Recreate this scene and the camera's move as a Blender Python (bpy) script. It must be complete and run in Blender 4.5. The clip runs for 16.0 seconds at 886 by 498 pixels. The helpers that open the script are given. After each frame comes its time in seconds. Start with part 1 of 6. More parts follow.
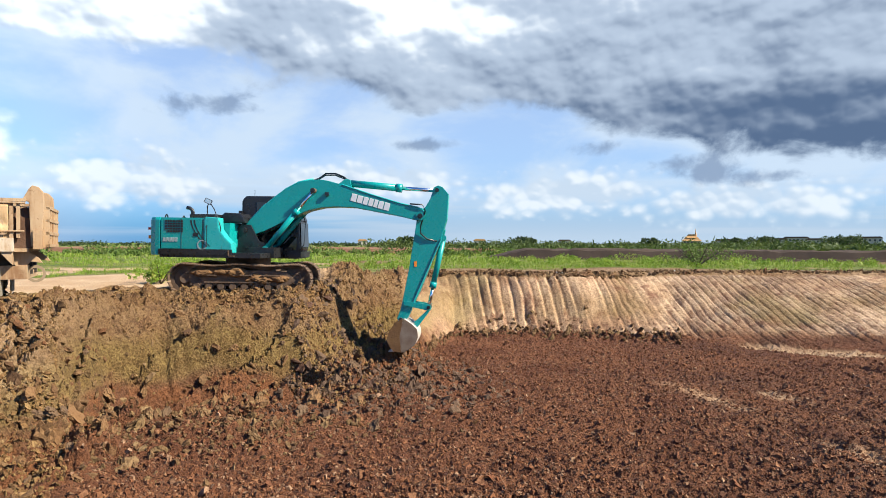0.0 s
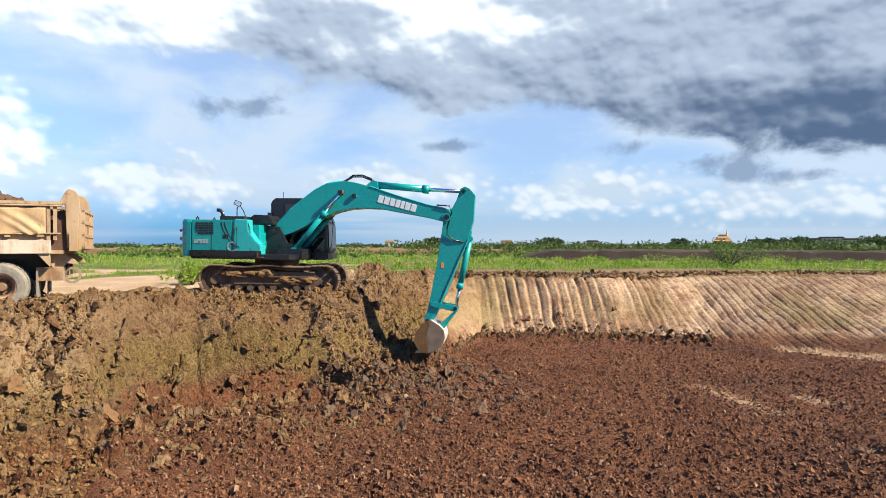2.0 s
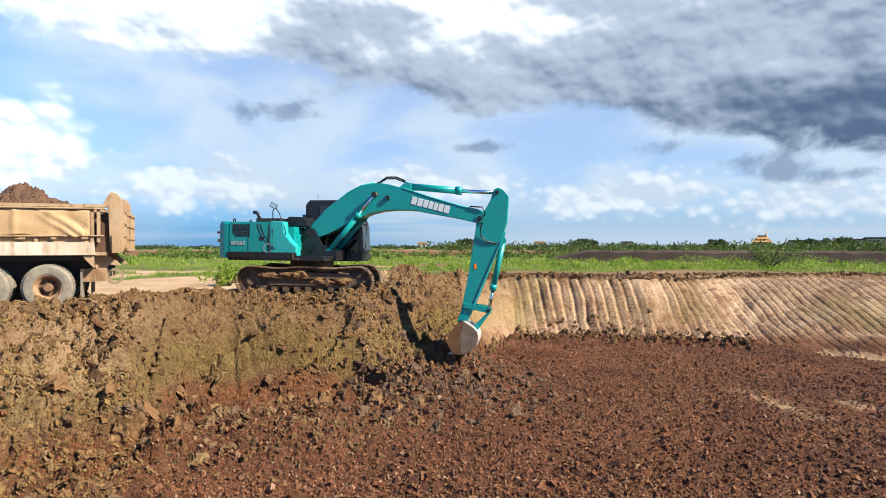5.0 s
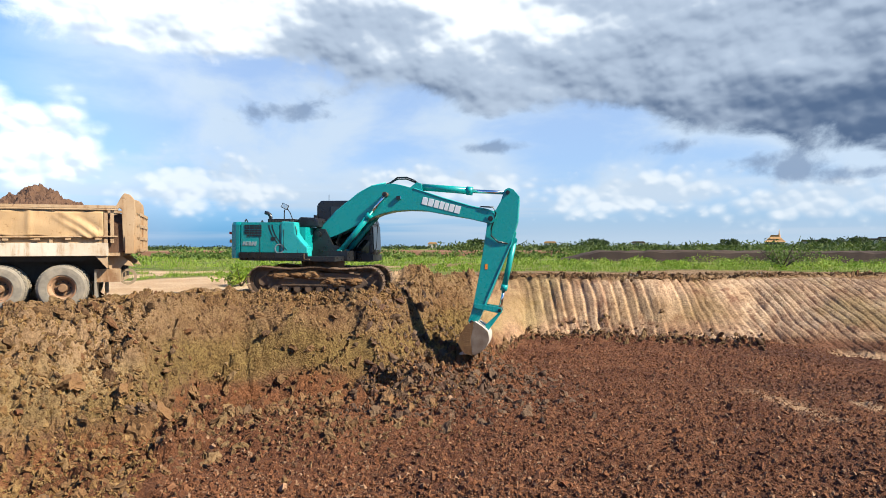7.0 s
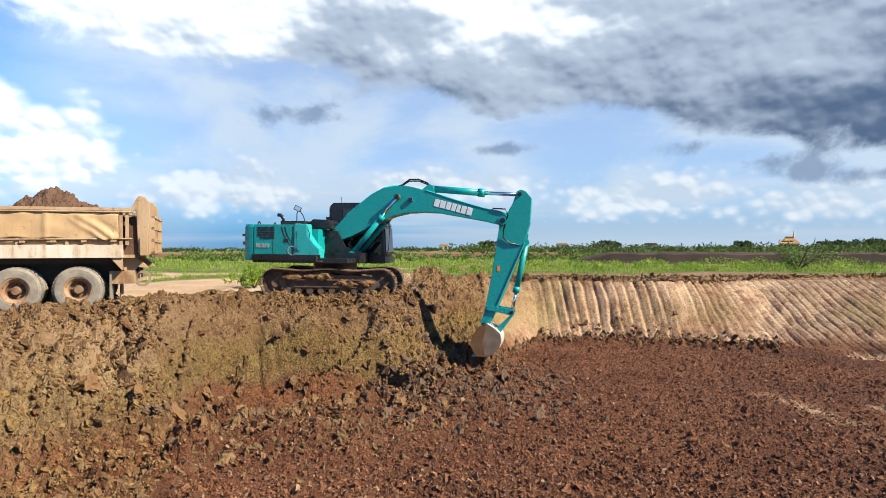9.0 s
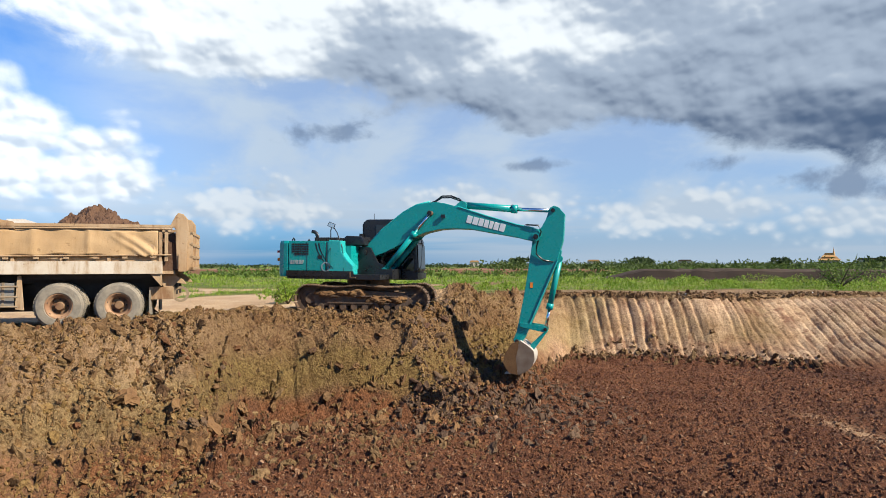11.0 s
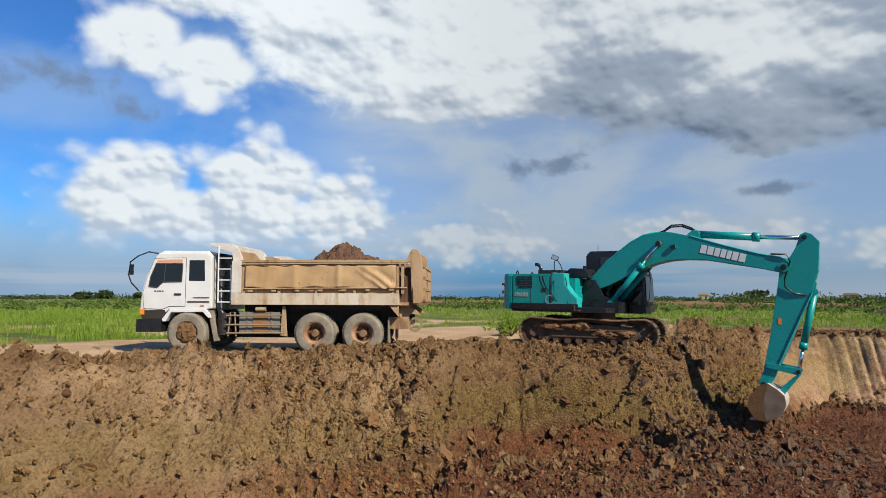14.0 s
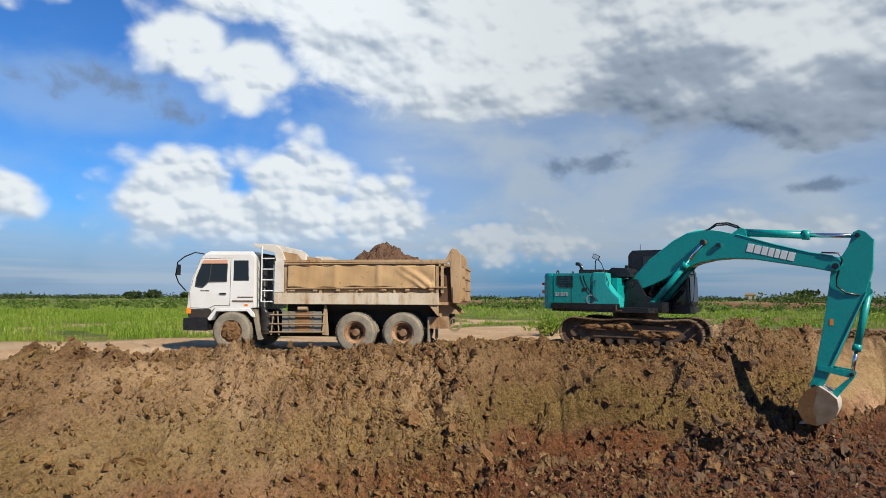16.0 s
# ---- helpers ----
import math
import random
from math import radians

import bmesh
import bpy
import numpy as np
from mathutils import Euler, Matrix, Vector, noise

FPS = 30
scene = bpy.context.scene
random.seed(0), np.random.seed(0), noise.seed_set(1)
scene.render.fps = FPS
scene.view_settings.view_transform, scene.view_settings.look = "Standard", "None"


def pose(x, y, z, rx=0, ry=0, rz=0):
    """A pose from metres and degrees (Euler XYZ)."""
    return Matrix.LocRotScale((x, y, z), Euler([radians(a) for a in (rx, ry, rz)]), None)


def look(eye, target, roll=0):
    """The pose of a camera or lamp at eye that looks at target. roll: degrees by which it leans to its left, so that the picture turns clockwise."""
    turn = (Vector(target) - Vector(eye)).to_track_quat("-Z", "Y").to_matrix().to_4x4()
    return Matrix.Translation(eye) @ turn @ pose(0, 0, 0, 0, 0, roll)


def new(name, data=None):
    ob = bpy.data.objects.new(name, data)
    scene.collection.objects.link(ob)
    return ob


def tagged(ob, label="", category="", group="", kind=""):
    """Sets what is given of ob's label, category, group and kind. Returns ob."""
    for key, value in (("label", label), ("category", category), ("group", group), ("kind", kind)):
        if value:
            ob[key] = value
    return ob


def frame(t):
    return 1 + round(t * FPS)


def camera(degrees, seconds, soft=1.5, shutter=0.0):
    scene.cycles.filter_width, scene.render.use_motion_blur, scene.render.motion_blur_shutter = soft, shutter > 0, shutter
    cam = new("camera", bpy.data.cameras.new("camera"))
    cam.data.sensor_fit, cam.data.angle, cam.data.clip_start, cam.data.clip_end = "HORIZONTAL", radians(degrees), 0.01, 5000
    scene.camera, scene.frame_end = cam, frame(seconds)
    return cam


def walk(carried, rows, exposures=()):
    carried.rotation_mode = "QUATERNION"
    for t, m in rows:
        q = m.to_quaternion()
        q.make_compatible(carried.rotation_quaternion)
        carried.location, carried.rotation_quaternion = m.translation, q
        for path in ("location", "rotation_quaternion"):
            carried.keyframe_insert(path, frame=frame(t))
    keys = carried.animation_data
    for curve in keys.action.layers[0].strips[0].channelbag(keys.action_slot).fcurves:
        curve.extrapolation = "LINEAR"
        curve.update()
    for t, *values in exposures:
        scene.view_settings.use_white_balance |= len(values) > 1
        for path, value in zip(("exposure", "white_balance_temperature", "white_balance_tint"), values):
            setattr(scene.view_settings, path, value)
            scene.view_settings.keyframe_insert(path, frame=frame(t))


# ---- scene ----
# ---- camera: a drone over the pit that turns to its left and drifts a little that way ----
EYE_Z = 1.5
cam = camera(68.08, 16.0, 0.9)
# seconds, metres along x, then yaw, pitch, roll in degrees
ROWS = [
    (0, 0.00, -0.00, -0.45, -0.19), (0.5, 0.00, 0.57, -0.48, -0.11), (1, 0.00, 1.17, -0.40, -0.09), (1.5, 0.00, 1.80, -0.39, -0.09), (2, 0.00, 2.33, -0.36, -0.05),
    (2.5, -0.00, 2.69, -0.34, -0.03), (3, -0.01, 3.37, -0.35, 0.00), (3.5, -0.01, 4.04, -0.35, 0.01), (4, -0.01, 4.35, -0.31, 0.04), (4.5, -0.02, 4.79, -0.27, 0.04),
    (5, -0.02, 5.17, -0.24, 0.03), (7.5, -0.04, 6.29, -0.21, 0.10), (8, -0.05, 6.52, -0.19, 0.07), (8.5, -0.05, 6.74, -0.16, 0.10), (11, -0.12, 9.72, 1.39, 0.09),
    (11.5, -0.16, 11.27, 1.98, 0.03), (12, -0.21, 15.19, 2.55, 0.02), (12.5, -0.24, 19.62, 3.12, 0.04), (13, -0.27, 24.13, 3.74, -0.03), (13.5, -0.29, 27.22, 4.24, -0.11),
    (14, -0.30, 28.57, 4.23, -0.17), (14.5, -0.30, 29.46, 4.22, -0.08), (15, -0.30, 30.36, 4.21, -0.05), (15.5, -0.30, 31.22, 4.20, -0.18), (16, -0.30, 32.02, 4.19, -0.22),
]
EXPOSURES = [(0, 1.17), (8.5, 1.11), (11, 0.86), (13, 0.46), (16, 0.42)]
walk(cam, [(t, pose(x, 0, EYE_Z, 90 + p, r, y)) for t, x, y, p, r in ROWS], EXPOSURES)

# ---- world: blue sky with broken clouds, one sun from the right and behind ----
SUN_AZ, SUN_EL = 108.0, 39.0


class V:
    """A value socket of a node tree, with arithmetic."""

    def __init__(self, tree, s):
        self.t, self.s = tree, s

    def m(self, op, *others, clamp=False):
        n = self.t.nodes.new("ShaderNodeMath")
        n.operation, n.use_clamp = op, clamp
        for i, o in enumerate((self, *others)):
            if isinstance(o, V):
                self.t.links.new(o.s, n.inputs[i])
            else:
                n.inputs[i].default_value = o
        return V(self.t, n.outputs[0])

    def __add__(self, o): return self.m("ADD", o)
    def __sub__(self, o): return self.m("SUBTRACT", o)
    def __mul__(self, o): return self.m("MULTIPLY", o)
    def __truediv__(self, o): return self.m("DIVIDE", o)
    def max(self, o): return self.m("MAXIMUM", o)
    def min(self, o): return self.m("MINIMUM", o)

    def ramp(self, lo, hi, a=0.0, b=1.0):
        n = self.t.nodes.new("ShaderNodeMapRange")
        n.interpolation_type = "SMOOTHSTEP"
        self.t.links.new(self.s, n.inputs["Value"])
        for key, v in (("From Min", lo), ("From Max", hi), ("To Min", a), ("To Max", b)):
            n.inputs[key].default_value = v
        return V(self.t, n.outputs["Result"])


def mix(tree, fac, a, b, mode="MIX"):
    """A colour between a and b, each a socket or an RGB triple."""
    n = tree.nodes.new("ShaderNodeMix")
    n.data_type, n.blend_type = "RGBA", mode
    for key, v in (("Factor_Float", fac), ("A_Color", a), ("B_Color", b)):
        sock = next(i for i in n.inputs if i.identifier == key)
        if isinstance(v, V):
            tree.links.new(v.s, sock)
        elif hasattr(v, "links"):
            tree.links.new(v, sock)
        elif isinstance(v, (int, float)):
            sock.default_value = v
        else:
            sock.default_value = (*v, 1)
    return next(o for o in n.outputs if o.identifier == "Result_Color")


def noise_node(tree, vec, scale, detail=6.0, rough=0.55, distortion=0.0, dims="3D"):
    n = tree.nodes.new("ShaderNodeTexNoise")
    n.noise_dimensions = dims
    if vec is not None:
        tree.links.new(vec, n.inputs["Vector"])
    n.inputs["Scale"].default_value, n.inputs["Detail"].default_value = scale, detail
    n.inputs["Roughness"].default_value, n.inputs["Distortion"].default_value = rough, distortion
    return V(tree, n.outputs[0])


def combine(tree, x, y, z=0.0):
    n = tree.nodes.new("ShaderNodeCombineXYZ")
    for i, v in enumerate((x, y, z)):
        if isinstance(v, V):
            tree.links.new(v.s, n.inputs[i])
        else:
            n.inputs[i].default_value = v
    return n.outputs[0]


world = bpy.data.worlds.new("sky")
scene.world = world
world.use_nodes = True
wt = world.node_tree
wt.nodes.clear()
w_coord = wt.nodes.new("ShaderNodeTexCoord")
w_sep = wt.nodes.new("ShaderNodeSeparateXYZ")
wt.links.new(w_coord.outputs["Generated"], w_sep.inputs[0])
dx, dy, dz = (V(wt, w_sep.outputs[i]) for i in range(3))
az = dx.m("ARCTAN2", dy) * 57.2958
el = dz.m("ARCSINE") * 57.2958

w_sky = wt.nodes.new("ShaderNodeTexSky")
w_sky.sky_type, w_sky.sun_disc = "NISHITA", False
w_sky.sun_elevation, w_sky.sun_rotation = radians(SUN_EL), radians(SUN_AZ)
w_sky.air_density, w_sky.dust_density, w_sky.ozone_density = 1.0, 0.6, 2.5
SKY_STRENGTH = 0.12
n_scale = wt.nodes.new("ShaderNodeVectorMath")
n_scale.operation = "SCALE"
wt.links.new(w_sky.outputs[0], n_scale.inputs[0])
n_scale.inputs["Scale"].default_value = SKY_STRENGTH
sky_col = n_scale.outputs[0]

# cloud plane: degrees of azimuth and elevation, clouds flattened near the horizon
p_big = combine(wt, az * 0.05, el * 0.11)
p_mid = combine(wt, az * 0.085, el * 0.17)
p_mid_lit = combine(wt, az * 0.085 + 0.07, el * 0.17 + 0.16)
p_fine = combine(wt, az * 0.17, el * 0.24)
p_fine_lit = combine(wt, az * 0.17 + 0.08, el * 0.24 + 0.20)
n_big = noise_node(wt, p_big, 1.0, 5, 0.5, dims="2D")
n_mid = noise_node(wt, p_mid, 1.0, 7, 0.52, 0.2, dims="2D")
n_fine = noise_node(wt, p_fine, 1.0, 8, 0.58, 0.3, dims="2D")
n_puff = noise_node(wt, combine(wt, az * 0.55, el * 0.66), 1.0, 6, 0.55, 0.2, dims="2D")
relief_puff = n_puff - noise_node(wt, combine(wt, az * 0.55 + 0.14, el * 0.66 + 0.25), 1.0, 2, 0.5, 0.2, dims="2D")
relief_mid = noise_node(wt, p_mid, 1.0, 4, 0.5, 0.1, dims="2D") - noise_node(wt, p_mid_lit, 1.0, 2, 0.5, 0.1, dims="2D")
relief = noise_node(wt, p_fine, 1.0, 3, 0.5, 0.1, dims="2D") - noise_node(wt, p_fine_lit, 1.0, 2, 0.5, 0.1, dims="2D")


def lobes(spec):
    """Largest of several soft ellipses: azimuth, elevation, half width, half height."""
    best = None
    for a, e, ra, re in spec:
        u, v = (az - a) / ra, (el - e) / re
        f = (u * u + v * v).m("SQRT") * -1.0 + 1.0
        best = f if best is None else best.max(f)
    return best


# thin bright haze, low banks, fair-weather heaps, the grey deck, small dark scraps
haze = n_mid.ramp(0.30, 0.62, 0.60, 1.0) * el.ramp(1, 5) * az.ramp(-46, -30, 0.06, 0.95) * az.ramp(50, 80, 1.0, 0.15) * el.ramp(17, 27, 1.0, 0.1)
col = mix(wt, el.ramp(-1, 8, 0.75, 0.0), mix(wt, 1.0, sky_col, (0.34, 0.86, 1.46), "MULTIPLY"), (0.17, 0.355, 0.66))
col = mix(wt, el.ramp(1, 7, 0.75, 0.0) * az.ramp(-34, -24, 1.0, 0.0), col, (0.36, 0.46, 0.62))
col = mix(wt, el.ramp(0, 5, 0.9, 0.0) * az.ramp(-24, 6), col, (0.58, 0.68, 0.80))
col = mix(wt, haze, col, (0.68, 0.775, 0.90))
# pale veil round the fair-weather heaps
veil = lobes([(-50, 5, 30, 9.5), (-62, 16, 16, 5), (-44, 20, 16, 8)]) * 0.9 + (n_mid - 0.5) * 1.2 + (n_fine - 0.5) * 0.5
col = mix(wt, veil.ramp(0.0, 0.8) * 0.38, col, (0.60, 0.75, 0.93))
band = noise_node(wt, combine(wt, az * 0.03, el * 0.8), 1.0, 4, 0.5, dims="2D").ramp(0.44, 0.64) * el.ramp(0.3, 1.4) * el.ramp(7.0, 3.5)
col = mix(wt, band * 0.6, col, (0.60, 0.68, 0.79))
def billow(kx, ky, ox=0.0, oy=0.0):
    """Rounded cloud heads: 1 at the middle of each, falling to its edge."""
    n = wt.nodes.new("ShaderNodeTexVoronoi")
    n.voronoi_dimensions, n.feature = "2D", "SMOOTH_F1"
    n.inputs["Smoothness"].default_value = 0.35
    wob = (n_mid - 0.5) * 0.9
    wt.links.new(combine(wt, az * kx + ox + wob, el * ky + oy + wob * 0.7), n.inputs["Vector"])
    n.inputs["Scale"].default_value = 1.0
    return V(wt, n.outputs["Distance"]) * -1.3 + 1.0


head_1, head_2 = billow(0.34, 0.46), billow(0.85, 1.1)
lit_head = (head_1 - billow(0.34, 0.46, 0.10, 0.22)) * 1.0 + (head_2 - billow(0.85, 1.1, 0.12, 0.25)) * 0.7

low = lobes([(9, 4.3, 10, 2.2), (24, 3.4, 11, 2.0), (-6, 5.4, 10, 1.6), (-26, 5.2, 8, 2.8), (60, 6, 16, 4)]) * 0.85 + (n_fine - 0.5) * 1.0 + (head_2 - 0.45) * 0.35 + (head_1 - 0.45) * 0.25
col = mix(wt, low.ramp(0.0, 0.55) * 0.85, col, mix(wt, (relief * 1.6 + lit_head * 0.6 + 0.6).ramp(0.3, 0.9), (0.62, 0.71, 0.83), (0.93, 0.95, 0.98)))

HEAPS = [(-49, 6.4, 10, 4.2), (-53.5, 7.6, 6.5, 5.4), (-44.5, 8.2, 7.5, 5.8), (-38.0, 7.0, 4.5, 4.6), (-67, 7.6, 4, 2.4), (-54, 20.5, 5.0, 3.6), (-49, 18.5, 4.5, 3.4), (-51, 25.0, 7.0, 4.0), (-68, 23.0, 5, 2.5),
         (95, 10, 18, 7), (-105, 10, 22, 7), (150, 9, 25, 6)]
heap_f = lobes(HEAPS) * 1.1 + (head_1 - 0.42) * 0.50 + (head_2 - 0.45) * 0.08 + (n_fine - 0.5) * 0.55 + (n_puff - 0.5) * 0.14
heap_m = heap_f.ramp(-0.08, 0.50)
heap_s = lit_head * 0.75 + relief * 1.3 + relief_mid * 0.9 + relief_puff * 0.25 + 0.62 + (el - 8.0).min(5.0) * 0.07
heap_c = mix(wt, heap_s.ramp(0.15, 0.95), (0.66, 0.74, 0.86), (1.14, 1.15, 1.16))
col = mix(wt, heap_m * el.ramp(2.5, 6.0), col, heap_c)

floor_el = az * -0.13 + 10.9
deck_d = ((el - floor_el) / 5.0).min((az + 46.0 + (el - 18.0) * 0.6) / 9.0).min((az * -1.0 + 85.0) / 12.0).min((el * -1.0 + 34.0) / 8.0).min(1.0)
deck_f = deck_d * 0.85 + (n_fine - 0.5) * 0.70 + (n_mid - 0.5) * 0.9 + (n_puff - 0.5) * 0.08
deck_m = deck_f.ramp(0.0, 0.30)
deck_s = relief_mid * 2.0 + relief * 0.55 + relief_puff * 0.15 + lit_head * 0.34 + (el - floor_el).min(8.0) * 0.095 + 0.12 + (n_big - 0.5) * 1.5 - az.ramp(4, 30, 0.0, 0.75) + az.ramp(-28, -12, 0.60, 0.0)
deck_c = mix(wt, deck_s.ramp(-0.55, 0.55), (0.105, 0.16, 0.27), (0.52, 0.595, 0.72))
deck_c = mix(wt, deck_s.ramp(0.45, 1.25), deck_c, (1.20, 1.21, 1.22))
col = mix(wt, deck_m, col, deck_c)

SCRAPS = [(-21.8, 11.3, 3.2, 1.2), (-18.3, 11.6, 2.4, 1.4), (-2.5, 8.6, 3.8, 0.7), (21.6, 5.9, 3.4, 1.6), (25.8, 5.4, 3.2, 0.9), (13.0, 8.2, 2.5, 0.8), (-60, 16.6, 6, 2.0), (-54.5, 14.6, 3, 1.8)]
scrap_f = lobes(SCRAPS) * 0.75 + (n_fine - 0.5) * 1.5 + (n_puff - 0.5) * 1.1
col = mix(wt, scrap_f.ramp(0.05, 0.75) * 0.8, col, (0.24, 0.32, 0.47))
# a cool cast over all the sky, and dull earth below the horizon
col = mix(wt, 1.0, col, (0.94, 1.0, 1.035), "MULTIPLY")
col = mix(wt, el.ramp(-1.5, -0.4, 1.0, 0.0), col, (0.16, 0.14, 0.10))
w_bg = wt.nodes.new("ShaderNodeBackground")
w_out = wt.nodes.new("ShaderNodeOutputWorld")
wt.links.new(col, w_bg.inputs[0])
wt.links.new(az.ramp(-42, -22, 0.56, 0.46).s, w_bg.inputs[1])
wt.links.new(w_bg.outputs[0], w_out.inputs[0])

sun = new("sun", bpy.data.lights.new("sun", "SUN"))
sun.data.energy, sun.data.angle, sun.data.color = 5.0, radians(0.6), (1.0, 0.90, 0.74)
s_dir = Vector((math.sin(radians(SUN_AZ)) * math.cos(radians(SUN_EL)), math.cos(radians(SUN_AZ)) * math.cos(radians(SUN_EL)), math.sin(radians(SUN_EL))))
sun.matrix_world = look(s_dir * 60, (0, 0, 0))


# ---- materials ----
def material(name, base, rough=0.6, metal=0.0, var=None, var_scale=3.0, var_amt=0.5, bump=0.0, bump_scale=40.0, spec=0.5, fine=None, speck=0.5, streak=None):
    """A surface with variation at two scales, in object metres."""
    m = bpy.data.materials.new(name)
    m.use_nodes = True
    t = m.node_tree
    b = t.nodes["Principled BSDF"]
    co = t.nodes.new("ShaderNodeTexCoord").outputs["Object"]
    c = base
    if var is not None:
        c = mix(t, noise_node(t, co, var_scale, 5, 0.6).ramp(0.5 - 0.25, 0.5 + 0.25) * var_amt, base, var)
        c = mix(t, noise_node(t, co, var_scale * 9, 4, 0.6).ramp(0.45, 0.8) * (var_amt * speck), c, fine or var)
        if streak is not None:
            sp = t.nodes.new("ShaderNodeVectorMath")
            sp.operation = "MULTIPLY"
            t.links.new(co, sp.inputs[0])
            sp.inputs[1].default_value = (5.0, 5.0, 0.7)
            blot = noise_node(t, co, 1.6, 5, 0.65).ramp(0.42, 0.62)
            c = mix(t, noise_node(t, sp.outputs[0], 1.0, 6, 0.65).ramp(0.46, 0.66) * (blot * 0.7 + 0.25), c, streak)
            c = mix(t, noise_node(t, co, 7.0, 6, 0.7).ramp(0.60, 0.68) * 0.6, c, mix(t, 0.5, streak, (0.10, 0.05, 0.025)))
        t.links.new(c, b.inputs["Base Color"])
        r = noise_node(t, co, var_scale * 4, 4, 0.6).ramp(0.3, 0.7, max(0.05, rough - 0.12), min(1.0, rough + 0.12))
        t.links.new(r.s, b.inputs["Roughness"])
    else:
        b.inputs["Base Color"].default_value = (*base, 1)
        b.inputs["Roughness"].default_value = rough
    b.inputs["Metallic"].default_value = metal
    b.inputs["Specular IOR Level"].default_value = spec
    if bump:
        n = t.nodes.new("ShaderNodeBump")
        n.inputs["Strength"].default_value, n.inputs["Distance"].default_value = bump, 0.02
        t.links.new(noise_node(t, co, bump_scale, 6, 0.65).s, n.inputs["Height"])
        t.links.new(n.outputs[0], b.inputs["Normal"])
    return m


def soil_material():
    """Clay in several beds: the mesh's zones tell floor, cut wall, turf and pale ground (packed track, tan slope)
    apart.
    """
    m = bpy.data.materials.new("soil")
    m.use_nodes = True
    t = m.node_tree
    b = t.nodes["Principled BSDF"]
    co = t.nodes.new("ShaderNodeTexCoord").outputs["Object"]
    za = t.nodes.new("ShaderNodeAttribute")
    za.attribute_name = "zone"
    zs = t.nodes.new("ShaderNodeSeparateColor")
    t.links.new(za.outputs["Color"], zs.inputs[0])
    floor_z, grass_z, wall_z = (V(t, zs.outputs[i]) for i in range(3))
    pale_z = V(t, za.outputs["Alpha"])
    n1, n2, n3 = noise_node(t, co, 0.45, 6, 0.6), noise_node(t, co, 2.6, 6, 0.65), noise_node(t, co, 17, 6, 0.7)
    c = mix(t, n1.ramp(0.36, 0.64), (0.196, 0.105, 0.0409), (0.273, 0.17, 0.0809))
    c = mix(t, n2.ramp(0.48, 0.66) * 0.65, c, (0.128, 0.0613, 0.0273))
    c = mix(t, noise_node(t, co, 0.9, 4, 0.5, 0.6).ramp(0.60, 0.72) * 0.45, c, (0.23, 0.162, 0.0469))
    f = mix(t, n1.ramp(0.35, 0.65), (0.128, 0.048, 0.0221), (0.19, 0.0768, 0.0344))
    f = mix(t, n2.ramp(0.52, 0.72) * 0.5, f, (0.257, 0.131, 0.0704))
    f = mix(t, noise_node(t, co, 0.16, 4, 0.6).ramp(0.52, 0.64) * 0.5, f, (0.0809, 0.0349, 0.0214))
    w = mix(t, n1.ramp(0.36, 0.62), (0.409, 0.261, 0.145), (0.489, 0.346, 0.211))
    w = mix(t, n2.ramp(0.46, 0.62) * 0.75, w, (0.195, 0.105, 0.0588))
    w = mix(t, noise_node(t, co, 0.7, 5, 0.65).ramp(0.50, 0.60) * 0.6, w, (0.221, 0.126, 0.0745))
    w = mix(t, noise_node(t, co, 1.3, 6, 0.7).ramp(0.54, 0.62) * 0.65, w, (0.207, 0.1, 0.0576))
    w = mix(t, noise_node(t, co, 0.33, 3, 0.5).ramp(0.52, 0.66) * 0.5, w, (0.634, 0.451, 0.288))
    w = mix(t, noise_node(t, co, 0.25, 4, 0.6).ramp(0.5, 0.68) * 0.55, w, (0.294, 0.233, 0.094))
    g = mix(t, n1.ramp(0.40, 0.60), (0.111, 0.164, 0.0207), (0.23, 0.232, 0.0586))
    g = mix(t, n2.ramp(0.45, 0.65) * 0.4, g, (0.0714, 0.112, 0.0166))
    k = mix(t, n1.ramp(0.35, 0.65), (0.542, 0.391, 0.237), (0.451, 0.297, 0.164))
    zz = t.nodes.new("ShaderNodeSeparateXYZ")
    t.links.new(co, zz.inputs[0])
    lev = V(t, zz.outputs[2]) + (noise_node(t, co, 0.5, 4, 0.55) - 0.5) * 1.3
    c = mix(t, lev.ramp(-1.95, -1.45) * lev.ramp(-0.55, -1.0) * 0.8, c, mix(t, n2.ramp(0.4, 0.6), (0.177, 0.112, 0.0333), (0.26, 0.176, 0.0568)))
    c = mix(t, lev.ramp(-1.65, -2.05) * 0.85, c, mix(t, n2.ramp(0.4, 0.6), (0.256, 0.098, 0.0356), (0.154, 0.0627, 0.0282)))
    c = mix(t, floor_z, c, f)
    c = mix(t, wall_z, c, w)
    c = mix(t, pale_z, c, k)
    c = mix(t, grass_z, c, g)
    c = mix(t, n3.ramp(0.46, 0.60) * (pale_z * -0.55 + 0.72), c, mix(t, 1.0, c, (0.40, 0.35, 0.31), "MULTIPLY"))
    c = mix(t, noise_node(t, co, 60, 3, 0.6).ramp(0.58, 0.68) * 0.5, c, mix(t, 1.0, c, (1.8, 1.75, 1.7), "MULTIPLY"))
    c = mix(t, noise_node(t, co, 5.5, 7, 0.72).ramp(0.52, 0.66) * (pale_z * -0.5 + 0.62), c, mix(t, 1.0, c, (0.50, 0.44, 0.40), "MULTIPLY"))
    t.links.new(c, b.inputs["Base Color"])
    b.inputs["Roughness"].default_value = 0.9
    b.inputs["Specular IOR Level"].default_value = 0.25
